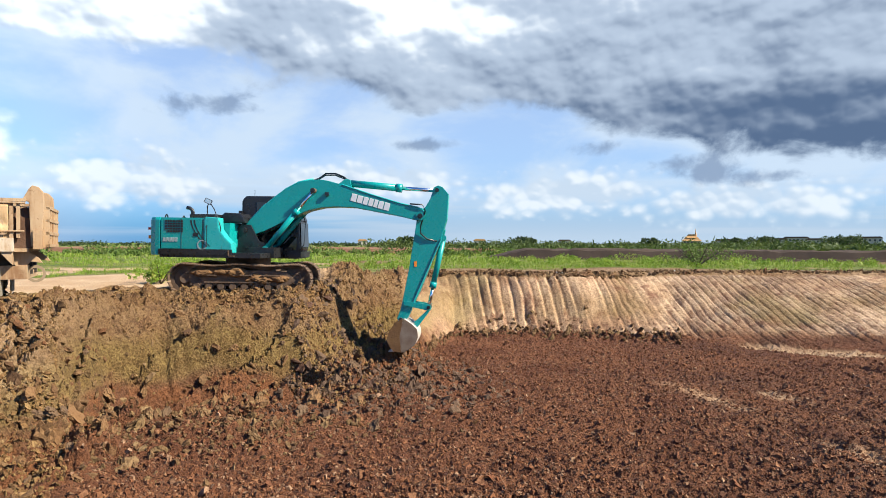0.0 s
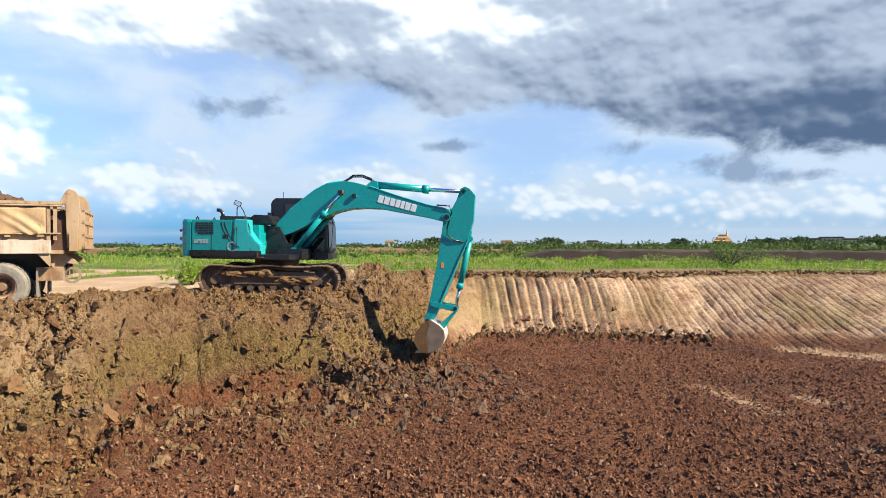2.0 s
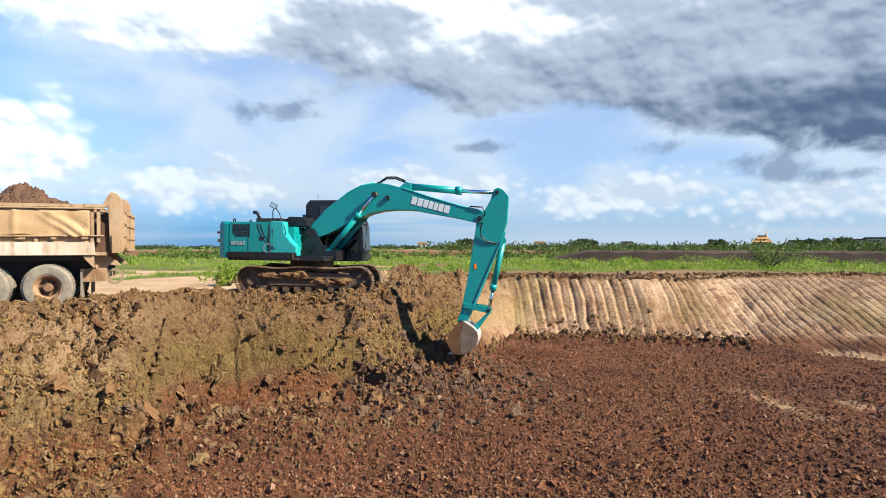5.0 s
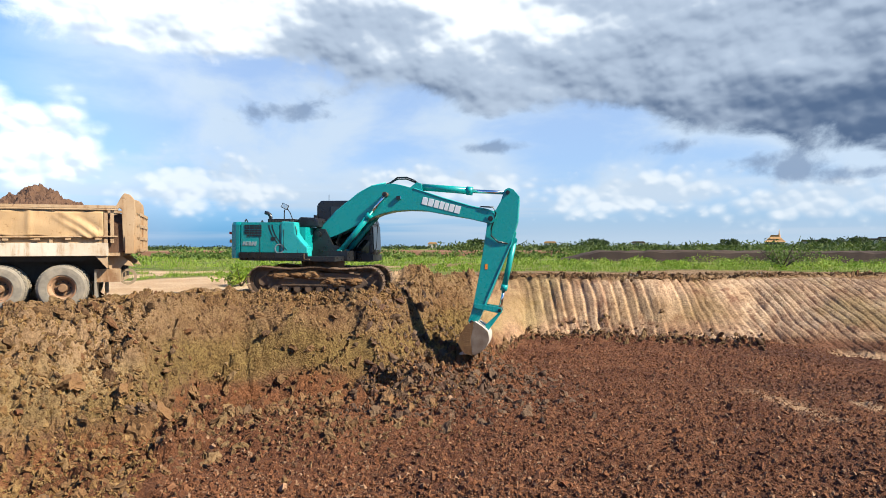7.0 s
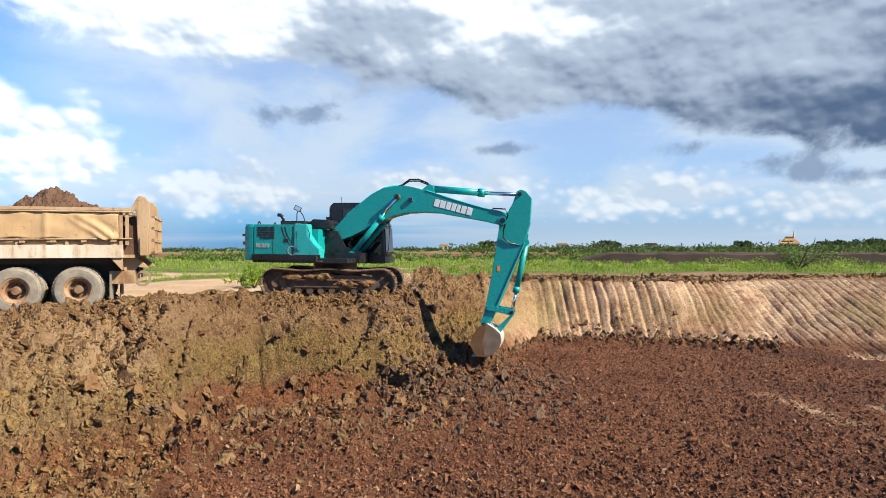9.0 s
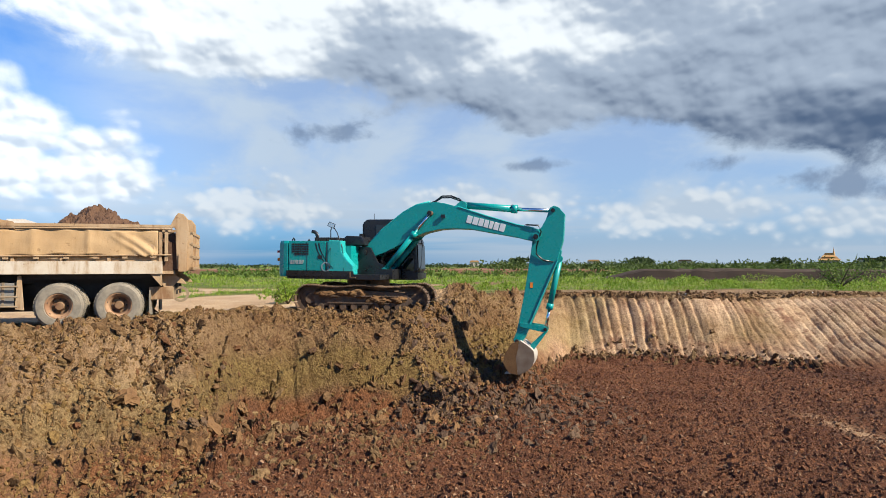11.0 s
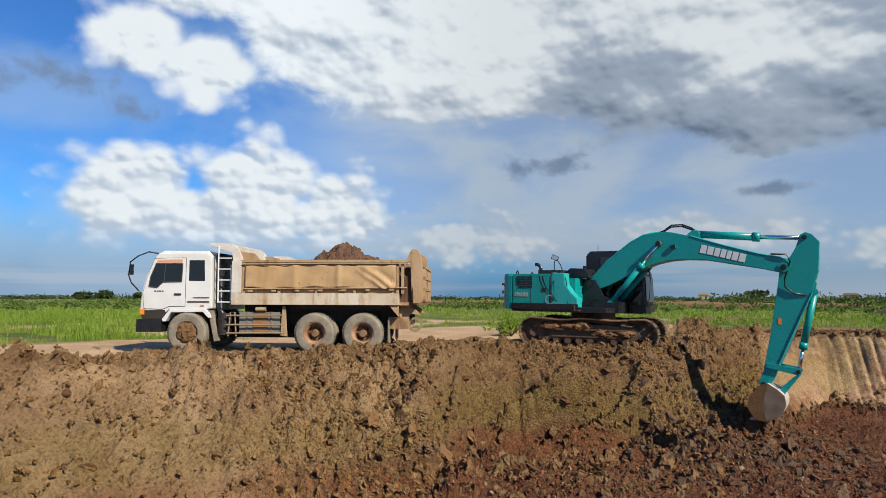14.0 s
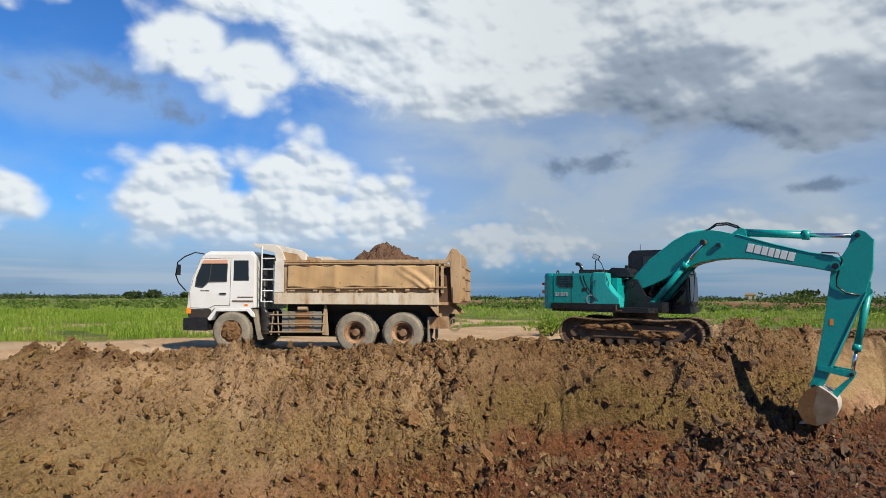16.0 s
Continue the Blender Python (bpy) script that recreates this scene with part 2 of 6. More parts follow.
    n = t.nodes.new("ShaderNodeBump")
    n.inputs["Strength"].default_value, n.inputs["Distance"].default_value = 1.0, 0.09
    t.links.new((wall_z * -0.6 + pale_z * -0.4 + 1.0).max(0.3).s, n.inputs["Strength"])
    t.links.new((n3 * 1.0 + noise_node(t, co, 45, 5, 0.75) * 0.6 + noise_node(t, co, 6.5, 7, 0.7) * 1.6).s, n.inputs["Height"])
    t.links.new(n.outputs[0], b.inputs["Normal"])
    return m


M_SOIL = soil_material()
M_CLOD = material("clod_clay", (0.139, 0.0706, 0.0304), 0.92, 0, (0.191, 0.109, 0.0462), 2.4, 0.9, 1.0, 16, 0.25, (0.066, 0.0363, 0.0198))
M_CLOD_DARK = material("clod_dark", (0.0858, 0.0495, 0.0277), 0.85, 0, (0.145, 0.0891, 0.0449), 2.4, 0.8, 1.0, 16, 0.3, (0.0462, 0.0277, 0.0172))
M_TEAL = material("teal_paint", (0.000805, 0.269, 0.257), 0.32, 0, (0.00483, 0.217, 0.205), 1.4, 0.5, 0.0, 40, 0.5, (0.0403, 0.209, 0.172))
M_TEAL_PALE = material("pale_teal_panel", (0.02, 0.36, 0.345), 0.35, 0, (0.015, 0.31, 0.29), 1.4, 0.4)
M_BLACK = material("black_paint", (0.0084, 0.0091, 0.0105), 0.35, 0, (0.021, 0.021, 0.021), 2.0, 0.6)
M_RUBBER = material("tyre_rubber", (0.273, 0.233, 0.172), 0.85, 0, (0.118, 0.108, 0.0924), 4.0, 0.8, 0.4, 60, 0.3, (0.246, 0.197, 0.143))
M_STEEL = material("muddy_steel", (0.056, 0.0392, 0.028), 0.75, 0.1, (0.168, 0.101, 0.0574), 3.5, 0.8, 0.5, 40, 0.4)
M_CHROME = material("chrome_rod", (0.75, 0.76, 0.78), 0.18, 1.0)
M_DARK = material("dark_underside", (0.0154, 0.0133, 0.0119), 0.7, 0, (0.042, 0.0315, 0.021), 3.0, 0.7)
M_WHITE = material("white_paint", (0.68, 0.69, 0.69), 0.38, 0, (0.52, 0.50, 0.46), 0.9, 0.7, 0, 40, 0.5, (0.55, 0.45, 0.33), 0.12)
M_TAN = material("dusty_tan_steel", (0.329, 0.21, 0.108), 0.8, 0, (0.399, 0.294, 0.185), 1.1, 0.9, 0.2, 30, 0.25, (0.231, 0.133, 0.0595), 0.28, streak=(0.189, 0.098, 0.0455))
M_CREAM = material("cream_dusty_steel", (0.58, 0.53, 0.44), 0.75, 0, (0.40, 0.28, 0.15), 1.1, 0.6, 0.2, 30, 0.3, (0.30, 0.17, 0.08), 0.25, streak=(0.31, 0.19, 0.09))
M_TARP = material("tan_canvas", (0.40, 0.255, 0.125), 0.9, 0, (0.45, 0.315, 0.175), 0.7, 0.8, 0.3, 25, 0.2, (0.31, 0.18, 0.08), 0.25, streak=(0.32, 0.20, 0.095))
M_RIM = material("rusty_rim", (0.244, 0.127, 0.0686), 0.8, 0.1, (0.426, 0.284, 0.167), 4.0, 0.8, 0.3, 40, 0.3, (0.132, 0.0609, 0.0343))
M_GLASS_DARK = material("tinted_glass", (0.008, 0.010, 0.012), 0.06, 0, spec=0.7)
M_BUCKET = material("worn_bucket_steel", (0.48, 0.45, 0.40), 0.5, 0.1, (0.38, 0.33, 0.27), 3.0, 0.6, 0.4, 40, 0.5, (0.16, 0.10, 0.07))
M_DECAL = material("white_decal", (0.62, 0.65, 0.65), 0.4)
M_GREY_DECAL = material("grey_decal", (0.245, 0.315, 0.315), 0.4)
M_RED = material("red_lens", (0.55, 0.03, 0.02), 0.25)
M_ORANGE = material("orange_lens", (0.75, 0.22, 0.02), 0.3)
M_RUST = material("rusty_wheel", (0.112, 0.0455, 0.021), 0.8, 0.1, (0.315, 0.203, 0.105), 3.0, 0.7, 0.5, 40)
M_CHIPPED = material("chipped_white_paint", (0.60, 0.58, 0.53), 0.6, 0, (0.30, 0.18, 0.09), 2.2, 0.40, 0.2, 30, 0.4, (0.24, 0.13, 0.06), 0.45)
M_GREY_TANK = material("grey_tank_steel", (0.238, 0.224, 0.196), 0.55, 0.2, (0.168, 0.14, 0.105), 2.5, 0.8, 0.2, 30)
M_RAIL = material("brown_rail_steel", (0.21, 0.154, 0.098), 0.7, 0.1, (0.294, 0.217, 0.133), 2.5, 0.8)
M_RUST_ORANGE = material("orange_rust", (0.21, 0.098, 0.035), 0.8, 0, (0.294, 0.168, 0.07), 3.0, 0.8, 0.2, 30)
M_LOAD = material("dark_wet_clay", (0.085, 0.046, 0.028), 0.9, 0, (0.13, 0.072, 0.042), 3.0, 0.8, 1.0, 16, 0.25, (0.05, 0.028, 0.018))
M_BROWN_STEEL = material("dark_brown_steel", (0.15, 0.10, 0.065), 0.7, 0.1, (0.26, 0.21, 0.16), 3.0, 0.7, 0.4, 40, 0.3, (0.09, 0.055, 0.035))
M_SEAM = material("dark_seam", (0.035, 0.035, 0.035), 0.7)


# ---- helpers for building ----
def part(name, bm, mat, parent=None, label="", smooth=False, bevel=0.0):
    """Links a bmesh as one mesh object, under parent where one is given."""
    if bevel:
        edges = [e for e in bm.edges if len(e.link_faces) == 2 and e.calc_face_angle(0) > 0.6]
        bmesh.ops.bevel(bm, geom=edges, offset=bevel, segments=2, profile=0.7, affect="EDGES", clamp_overlap=True)
    me = bpy.data.meshes.new(name)
    bm.normal_update()
    bm.to_mesh(me)
    bm.free()
    for mm in mat if isinstance(mat, (list, tuple)) else [mat]:
        me.materials.append(mm)
    if smooth:
        me.polygons.foreach_set("use_smooth", [True] * len(me.polygons))
    ob = new(name, me)
    if parent is not None:
        ob.parent = parent
    if label:
        ob["label"] = label
    return ob


def empty(name, m, label, category, group="", kind=""):
    ob = new(name)
    ob.matrix_world = m
    ob.empty_display_size = 0.3
    return tagged(ob, label, category, group, kind)


def box(bm, x0, x1, y0, y1, z0, z1):
    vs = [bm.verts.new((x, y, z)) for z in (z0, z1) for y in (y0, y1) for x in (x0, x1)]
    for f in ((0, 2, 3, 1), (4, 5, 7, 6), (0, 1, 5, 4), (2, 6, 7, 3), (0, 4, 6, 2), (1, 3, 7, 5)):
        bm.faces.new([vs[i] for i in f])
    return vs


def boxes(*specs):
    bm = bmesh.new()
    for s in specs:
        box(bm, *s)
    return bm


def plate(outline, y0, y1):
    """A profile in x and z, given anticlockwise, pulled from y0 to y1."""
    bm = bmesh.new()
    a = [bm.verts.new((x, y0, z)) for x, z in outline]
    b = [bm.verts.new((x, y1, z)) for x, z in outline]
    bm.faces.new(a)
    bm.faces.new(b[::-1])
    for i in range(len(a)):
        j = (i + 1) % len(a)
        bm.faces.new((a[j], a[i], b[i], b[j]))
    bmesh.ops.recalc_face_normals(bm, faces=bm.faces)
    return bm


def rod(bm, p, q, r, r2=None, n=14):
    """A round bar from p to q."""
    p, q = Vector(p), Vector(q)
    m = Matrix.Translation((p + q) / 2) @ (q - p).to_track_quat("Z", "Y").to_matrix().to_4x4()
    bmesh.ops.create_cone(bm, cap_ends=True, segments=n, radius1=r, radius2=r if r2 is None else r2, depth=(q - p).length, matrix=m)
    return bm


def pipe(points, r, n=8):
    """A bent round pipe through points."""
    bm = bmesh.new()
    pts = [Vector(p) for p in points]
    rings = []
    for i, p in enumerate(pts):
        d = (pts[min(i + 1, len(pts) - 1)] - pts[max(i - 1, 0)]).normalized()
        q = d.to_track_quat("Z", "Y").to_matrix()
        rings.append([bm.verts.new(p + q @ Vector((r * math.cos(k * math.tau / n), r * math.sin(k * math.tau / n), 0))) for k in range(n)])
    for a, b in zip(rings, rings[1:]):
        for k in range(n):
            bm.faces.new((a[k], a[(k + 1) % n], b[(k + 1) % n], b[k]))
    bm.faces.new(rings[0][::-1])
    bm.faces.new(rings[-1])
    return bm


def lathe(profile, axis_y=True, n=36):
    """Turns a profile of (radius, across) about the y axis."""
    bm = bmesh.new()
    rings = []
    for r, a in profile:
        rings.append([bm.verts.new((r * math.cos(k * math.tau / n), a, r * math.sin(k * math.tau / n))) for k in range(n)])
    for a, b in zip(rings, rings[1:]):
        for k in range(n):
            bm.faces.new((a[k], b[k], b[(k + 1) % n], a[(k + 1) % n]))
    bmesh.ops.recalc_face_normals(bm, faces=bm.faces)
    return bm


def raw(name, verts, faces, mat, kind="", label="", category="", smooth=False):
    me = bpy.data.meshes.new(name)
    me.from_pydata(verts, [], faces)
    for mm in mat if isinstance(mat, (list, tuple)) else [mat]:
        me.materials.append(mm)
    if smooth:
        me.polygons.foreach_set("use_smooth", [True] * len(me.polygons))
    ob = new(name, me)
    return tagged(ob, label, category, "", kind)


# ---- numpy noise ----
def lattice(ix, iy, seed):
    h = (ix.astype(np.int64) * 374761393 + iy.astype(np.int64) * 668265263 + seed * 974711) & 0x7FFFFFFF
    h = ((h ^ (h >> 13)) * 1274126177) & 0x7FFFFFFF
    return ((h ^ (h >> 16)) & 0xFFFF) / 65535.0


def vnoise(x, y, seed=0):
    ix, iy = np.floor(x), np.floor(y)
    fx, fy = x - ix, y - iy
    ux, uy = fx * fx * (3 - 2 * fx), fy * fy * (3 - 2 * fy)
    a, b = lattice(ix, iy, seed), lattice(ix + 1, iy, seed)
    c, d = lattice(ix, iy + 1, seed), lattice(ix + 1, iy + 1, seed)
    return (a * (1 - ux) + b * ux) * (1 - uy) + (c * (1 - ux) + d * ux) * uy - 0.5


def fbm(x, y, octaves=4, seed=0, gain=0.55):
    s, amp = 0.0, 1.0
    for o in range(octaves):
        s = s + amp * vnoise(x * 2.03 ** o + 17.3 * o, y * 2.03 ** o - 9.1 * o, seed + o)
        amp *= gain
    return s


def lumps(x, y, seed=0, tilt=0.9):
    """Broken clods: tilted plateaus, one a cell, with creases between."""
    ix, iy = np.floor(x), np.floor(y)
    best, second, tall = np.full(x.shape, 9.0), np.full(x.shape, 9.0), np.zeros(x.shape)
    for ox in (-1, 0, 1):
        for oy in (-1, 0, 1):
            cx, cy = ix + ox, iy + oy
            px, py = cx + 0.1 + 0.8 * lattice(cx, cy, seed), cy + 0.1 + 0.8 * lattice(cx, cy, seed + 5)
            d = np.hypot(px - x, py - y)
            near = d < best
            second = np.where(near, best, np.minimum(second, d))
            lean = (x - px) * (lattice(cx, cy, seed + 11) - 0.5) + (y - py) * (lattice(cx, cy, seed + 13) - 0.5)
            tall = np.where(near, lattice(cx, cy, seed + 9) + 2 * tilt * lean, tall)
            best = np.where(near, d, best)
    return np.clip((second - best) * 3.0, 0, 1) ** 0.5 * (0.2 + 0.8 * tall)


def ridged(x, y, octaves, seed, gain=0.55):
    """Sharp-crested torn relief, about -0.5 to 0.5."""
    s, amp, tot = 0.0, 1.0, 0.0
    for o in range(octaves):
        s = s + amp * (1 - np.abs(4 * vnoise(x * 2.1 ** o + 7.7 * o, y * 2.1 ** o - 3.3 * o, seed + o)))
        tot, amp = tot + amp, amp * gain
    return s / tot * 0.5


def step(a, b, x):
    t = np.clip((x - a) / (b - a), 0, 1)
    return t * t * (3 - 2 * t)


# ---- the ground: one sheet with the pit dug into it ----
PIT = -2.65
# bearing from the pit's middle, distance of the toe, distance of the rim
EDGE = np.array([
    (-180, 14, 20), (-90, 10.5, 15.9), (-70, 11, 15.9), (-54, 11.2, 16.0), (-45, 11.7, 15.9), (-36, 12.4, 16.2), (-31, 13.6, 17.4), (-27, 15.6, 19.0),
    (-23, 16.7, 19.6), (-19, 17.0, 19.5), (-15, 17.1, 19.2), (-12, 17.2, 19.2), (-9.5, 17.4, 21.3), (-7.5, 18.2, 24.5), (-5, 19.6, 28.3), (-3, 21.6, 30.4), (-1, 25.6, 31.2), (1, 28.8, 31.4),
    (7, 29.5, 31.3), (12, 29.6, 31.9), (20, 29.4, 35.0), (28, 30.0, 38.0), (34, 31, 41), (45, 34, 46), (70, 38, 48), (110, 26, 36), (180, 14, 20)])


PONDS = [(23.5, 41.6, 5.5, 1.6), (17.6, 58, 4.5, 2.2), (27, 56, 6, 1.8)]


def ground_parts(x, y):
    """Height of the ground and its zones (floor, turf, cut wall, pale packed track and slope) at places x, y."""
    r, a = np.hypot(x, y), np.degrees(np.arctan2(x, y))
    wob = fbm(x * 0.35, y * 0.35, 3, 3)
    right = np.maximum(step(-4.5, -2.5, a) * step(24, 27, r), step(-1, 1, a))
    left = 1 - right
    toe = np.interp(a, EDGE[:, 0], EDGE[:, 1]) + wob * (0.5 + 1.0 * left)
    rim = np.interp(a, EDGE[:, 0], EDGE[:, 2]) + wob * (0.4 + 0.5 * left)
    v = np.clip((r - toe) / (rim - toe), 0, 1)
    scoop = step(-32.5, -28.5, a + 3 * wob) * step(-10.5, -14, a)
    soft = (v * 0.55 + step(0, 1, v) * 0.45) * (1 - scoop) + (0.70 * step(0.02, 0.58, v) + 0.30 * v) * scoop
    z = PIT * (1 - soft)
    on_slope = step(0.0, 0.1, v) * (1 - step(0.93, 1.0, v))
    past = np.clip(r - rim, 0, None)
    # clods and broken ground
    apron = np.exp(-np.clip(toe - r, 0, None) / 1.5) * left * (r < rim)
    lip = np.exp(-past / 1.1) * (r >= rim) * left
    rough = np.clip(on_slope * left + apron * 0.9 + lip * 0.6, 0, 1) * step(-3.0, 2.0, y)
    bed = fbm(x * 0.8, y * 0.8, 3, 21)
    smooth_left = step(-44, -52, a) * on_slope
    bowl = scoop * step(0.0, 0.08, v) * step(0.80, 0.55, v)
    patches = step(-0.22, 0.10, fbm(x * 0.45, y * 0.45, 3, 41))
    torn = rough * (1 - 0.15 * smooth_left * (1 - patches)) * (1 - 0.82 * bowl)
    big = lumps(x * 1.6 + bed, y * 1.6 - bed, 31)
    mid = lumps(x * 3.6 + bed, y * 3.6, 51)
    small = lumps(x * 7.5, y * 7.5 + bed, 61)
    tiny = lumps(x * 6.1 - bed, y * 6.1, 65)
    z = z + torn * (0.28 * big * patches + 0.20 * mid * (0.35 + 0.65 * patches) + 0.10 * small + 0.07 * tiny - 0.16)
    z = z + rough * fbm(x * 1.0, y * 1.0, 5, 71, 0.58) * (0.30 - 0.16 * bowl)
    z = z + rough * ridged(x * 1.15 + 0.7 * bed, y * 1.1 - 0.5 * bed, 5, 75, 0.62) * (0.42 - 0.16 * bowl) * (1 - 0.45 * smooth_left)
    # hollows and runnels worn down the face
    run = np.abs(fbm(a * 0.55 + 0.6 * bed, v * 1.3, 4, 83))
    z = z - on_slope * left * (1 - bowl) * 0.07 * np.exp(-(run / 0.07) ** 2) + smooth_left * 0.16 * fbm(x * 1.7, y * 1.7, 4, 84)
    # broad cut of the bucket, with shelves and tooth marks across it
    shelf = np.mod(v * 3.4 - a * 0.17 + 0.9 * fbm(x * 0.45, y * 0.45, 3, 86), 1.0)
    z = z + bowl * (0.46 * (shelf - 0.5) - 0.22 * np.exp(-((shelf - 0.96) / 0.06) ** 2))
    comb = np.mod(a * 0.42 + v * 4.6 + 1.5 * fbm(x * 0.7, y * 0.7, 3, 85), 1.0)
    z = z - bowl * 0.13 * np.exp(-((comb - 0.5) / 0.12) ** 2) * step(-0.12, 0.15, fbm(x * 0.8, y * 0.8, 2, 89)) + bowl * 0.15 * np.abs(fbm(x * 1.9, y * 1.9, 4, 88)) + bowl * 0.03 * tiny - bowl * 0.48 * np.exp(-((v - 0.30) / 0.18) ** 2)
    # tumbled ridge left between the cut and the floor
    z = z + scoop * np.exp(-((r - toe + 0.9) / 0.65) ** 2) * (0.10 + 0.16 * big + 0.16 * mid)
    # spur of undug clay in front of the tracks, heap beside them
    ridge = a + 14.5 - (18.9 - r) * 2.6
    z = z + 0.80 * np.exp(-((ridge / np.where(ridge < 0, 1.0, 3.6)) ** 2) - ((r - 17.9) / 1.1) ** 2) * (0.8 + 0.5 * fbm(x * 1.6, y * 1.6, 4, 87, 0.6))
    hx, hy = x + 3.9, y - 24.5
    heap = np.exp(-(hx / 1.3) ** 2 - (hy / 1.5) ** 2)
    z = z + heap * (0.50 + 0.20 * lumps(x * 3, y * 3, 91) + 0.10 * small)
    # loose clods pulled down round the bucket
    z = z + 0.95 * np.exp(-(((x + 1.5) / 1.3) ** 2) - ((y - 20.2) / 1.6) ** 2) * (0.6 + 0.35 * mid + 0.25 * big)
    z = z + 0.35 * np.exp(-(((x + 2.6) / 1.9) ** 2) - ((y - 16.6) / 1.2) ** 2) * (0.6 + 0.6 * big + 0.3 * mid)
    z = z + 0.30 * np.exp(-(((x + 6.0) / 2.3) ** 2) - ((y - 13.6) / 1.0) ** 2) * (0.5 + 0.7 * big + 0.3 * mid)
    # floor: crumbs, ruts
    floor_z = (1 - step(0.02, 0.14, v)) * (1 - apron * 0.85) * (1 - 0.9 * np.exp(-(((x + 1.5) / 1.5) ** 2) - ((y - 20.2) / 1.8) ** 2))
    near = step(5.0, 8.5, r) * step(0.0, 4.0, y)
    z = z + floor_z * (near * (0.050 * small + 0.045 * tiny + 0.045 * mid * patches + 0.05 * fbm(x * 5, y * 5, 4, 98)) + 0.10 * fbm(x * 0.7, y * 0.7, 4, 97) + near * 0.10 * ridged(x * 2.4 + bed, y * 2.4, 4, 99, 0.65))
    rut = np.exp(-((np.mod(x * 0.55 + y * 0.25 + 0.6 * fbm(x * 0.1, y * 0.1, 2, 101), 3.1) - 1.5) / 0.28) ** 2) * step(5, 9, x)
    z = z - floor_z * 0.07 * rut * step(9, 14, r)
    cleat = np.maximum(0, np.sin(x * 2 * np.pi / 0.42)) * np.exp(-((r - 25.5) / 0.7) ** 2) * step(12, 14, x)
    z = z + floor_z * 0.10 * cleat
    z = z - floor_z * 0.05 * np.exp(-(np.minimum(np.abs(x - 6.7 - (19 - y) * 0.27), np.abs(x - 8.9 - (19 - y) * 0.27)) / 0.4) ** 2) * step(20.5, 18, y)
    # far wall: marks of the bucket's teeth, straight down at first, then slanting
    turn = step(7.0, 10.0, x)
    ph = np.mod((x + (0.50 + 0.65 * turn) * v + 0.12 * fbm(x * 0.5, y * 0.5 + v, 2, 111)) / np.where(x > 8.5, 0.42, 0.47), 1.0)
    tooth = 0.30 * np.exp(-((ph - 0.24) / 0.16) ** 2) - 0.75 * np.exp(-((ph - 0.58) / 0.145) ** 2)
    patch = 0.30 + 0.70 * step(-0.35, -0.05, fbm(x * 0.30, v * 1.4, 3, 121))
    plain = 1 - np.exp(-((x - 6.3 - 1.4 * (1 - v)) / 0.55) ** 2)
    z = z + on_slope * right * ((0.20 - 0.03 * turn) * tooth * patch * plain + 0.10 * fbm(x * 0.9, y * 0.9, 4, 131) + 0.035 * small * (1 - 0.6 * patch))
    foot = np.exp(-((v - 0.03) / 0.06) ** 2) * right * (1 - step(9, 12, x)) * step(-0.9, -0.3, r - toe)
    z = z + foot * (0.22 * mid + 0.12 * small)
    dig = np.exp(-((r - 29.4) / 0.9) ** 2) * step(23.0, 25.5, a) * (1 - step(36, 40, a))
    z = z - dig * (0.12 + 0.10 * np.maximum(0, np.sin((x + 2.0 * np.abs(r - 29.4)) * 2 * np.pi / 0.40)))
    # berm of pushed-up clods along the rim beside the truck
    z = z + np.exp(-((r - rim - 0.1) / 0.6) ** 2) * step(-36, -44, a) * left * (0.06 + 0.20 * big * patches + 0.14 * mid) * (1 - 0.8 * step(-50, -46, a))
    # upper ground
    up = step(0.98, 1.0, v)
    z = z + up * (0.05 * fbm(x * 0.6, y * 0.6, 3, 141) + 0.04 * small * np.exp(-past / 4) + 0.03 * fbm(x * 3, y * 3, 3, 143) * np.exp(-past / 12))
    z = z + up * right * np.exp(-past / 2.2) * (0.12 * mid * patches + 0.09 * small)
    clods = np.exp(-((past - 1.6) / 1.5) ** 2) * left * step(-62, -45, -np.abs(a + 20) - 25)
    z = z + up * clods * (0.12 * mid + 0.16 * big * (a > -40))
    # shallow dips where water stands
    for px, py, wx, wy in PONDS:
        z = z - 0.22 * np.exp(-(((x - px) / wx) ** 2) - ((y - py) / wy) ** 2)
    # zones
    wall_z = on_slope * right * np.clip(0.85 + 0.6 * fbm(x * 0.6, y * 0.6, 3, 161), 0, 1)
    wall_z = wall_z * (1 - 0.45 * step(4.5, -1.5, x))
    wall_z = wall_z * (1 - 0.9 * step(0.24, 0.14, v) * step(9, 12, x))
    turf_n = fbm(x * 0.16, y * 0.16, 4, 171)
    start = np.where(a > -3, 7.5, np.where(a < -40, 9.0, 7.0)) + 7.5 * step(-40, -34, a) * step(-13, -19, a) + 3 * turf_n
    turf = up * step(start, start + 2.0, past) * step(-0.34, -0.16, turf_n + 0.3 * step(24, 40, past))
    pale_z = up * (1 - turf) * step(-8, -12, a) * step(1.5, 4, past) * 0.9
    # the track's pale tone also lightens the tan left slope
    pale_z = pale_z + (0.50 * step(-36, -50, a + 5 * wob) + 0.28 * np.exp(-(((a + 33) / 6) ** 2)) * step(0.3, 0.6, v)) * on_slope * np.clip(0.6 + 0.9 * fbm(x * 0.7, y * 0.7, 3, 175), 0, 1)
    # upper slope paled further in its colour, as if sunlit
    pale_z = pale_z + 0.26 * step(-26, -34, a + 5 * wob) * step(0.25, 0.6, v + wob * 0.5) * on_slope * (1 - step(-36, -50, a + 5 * wob))
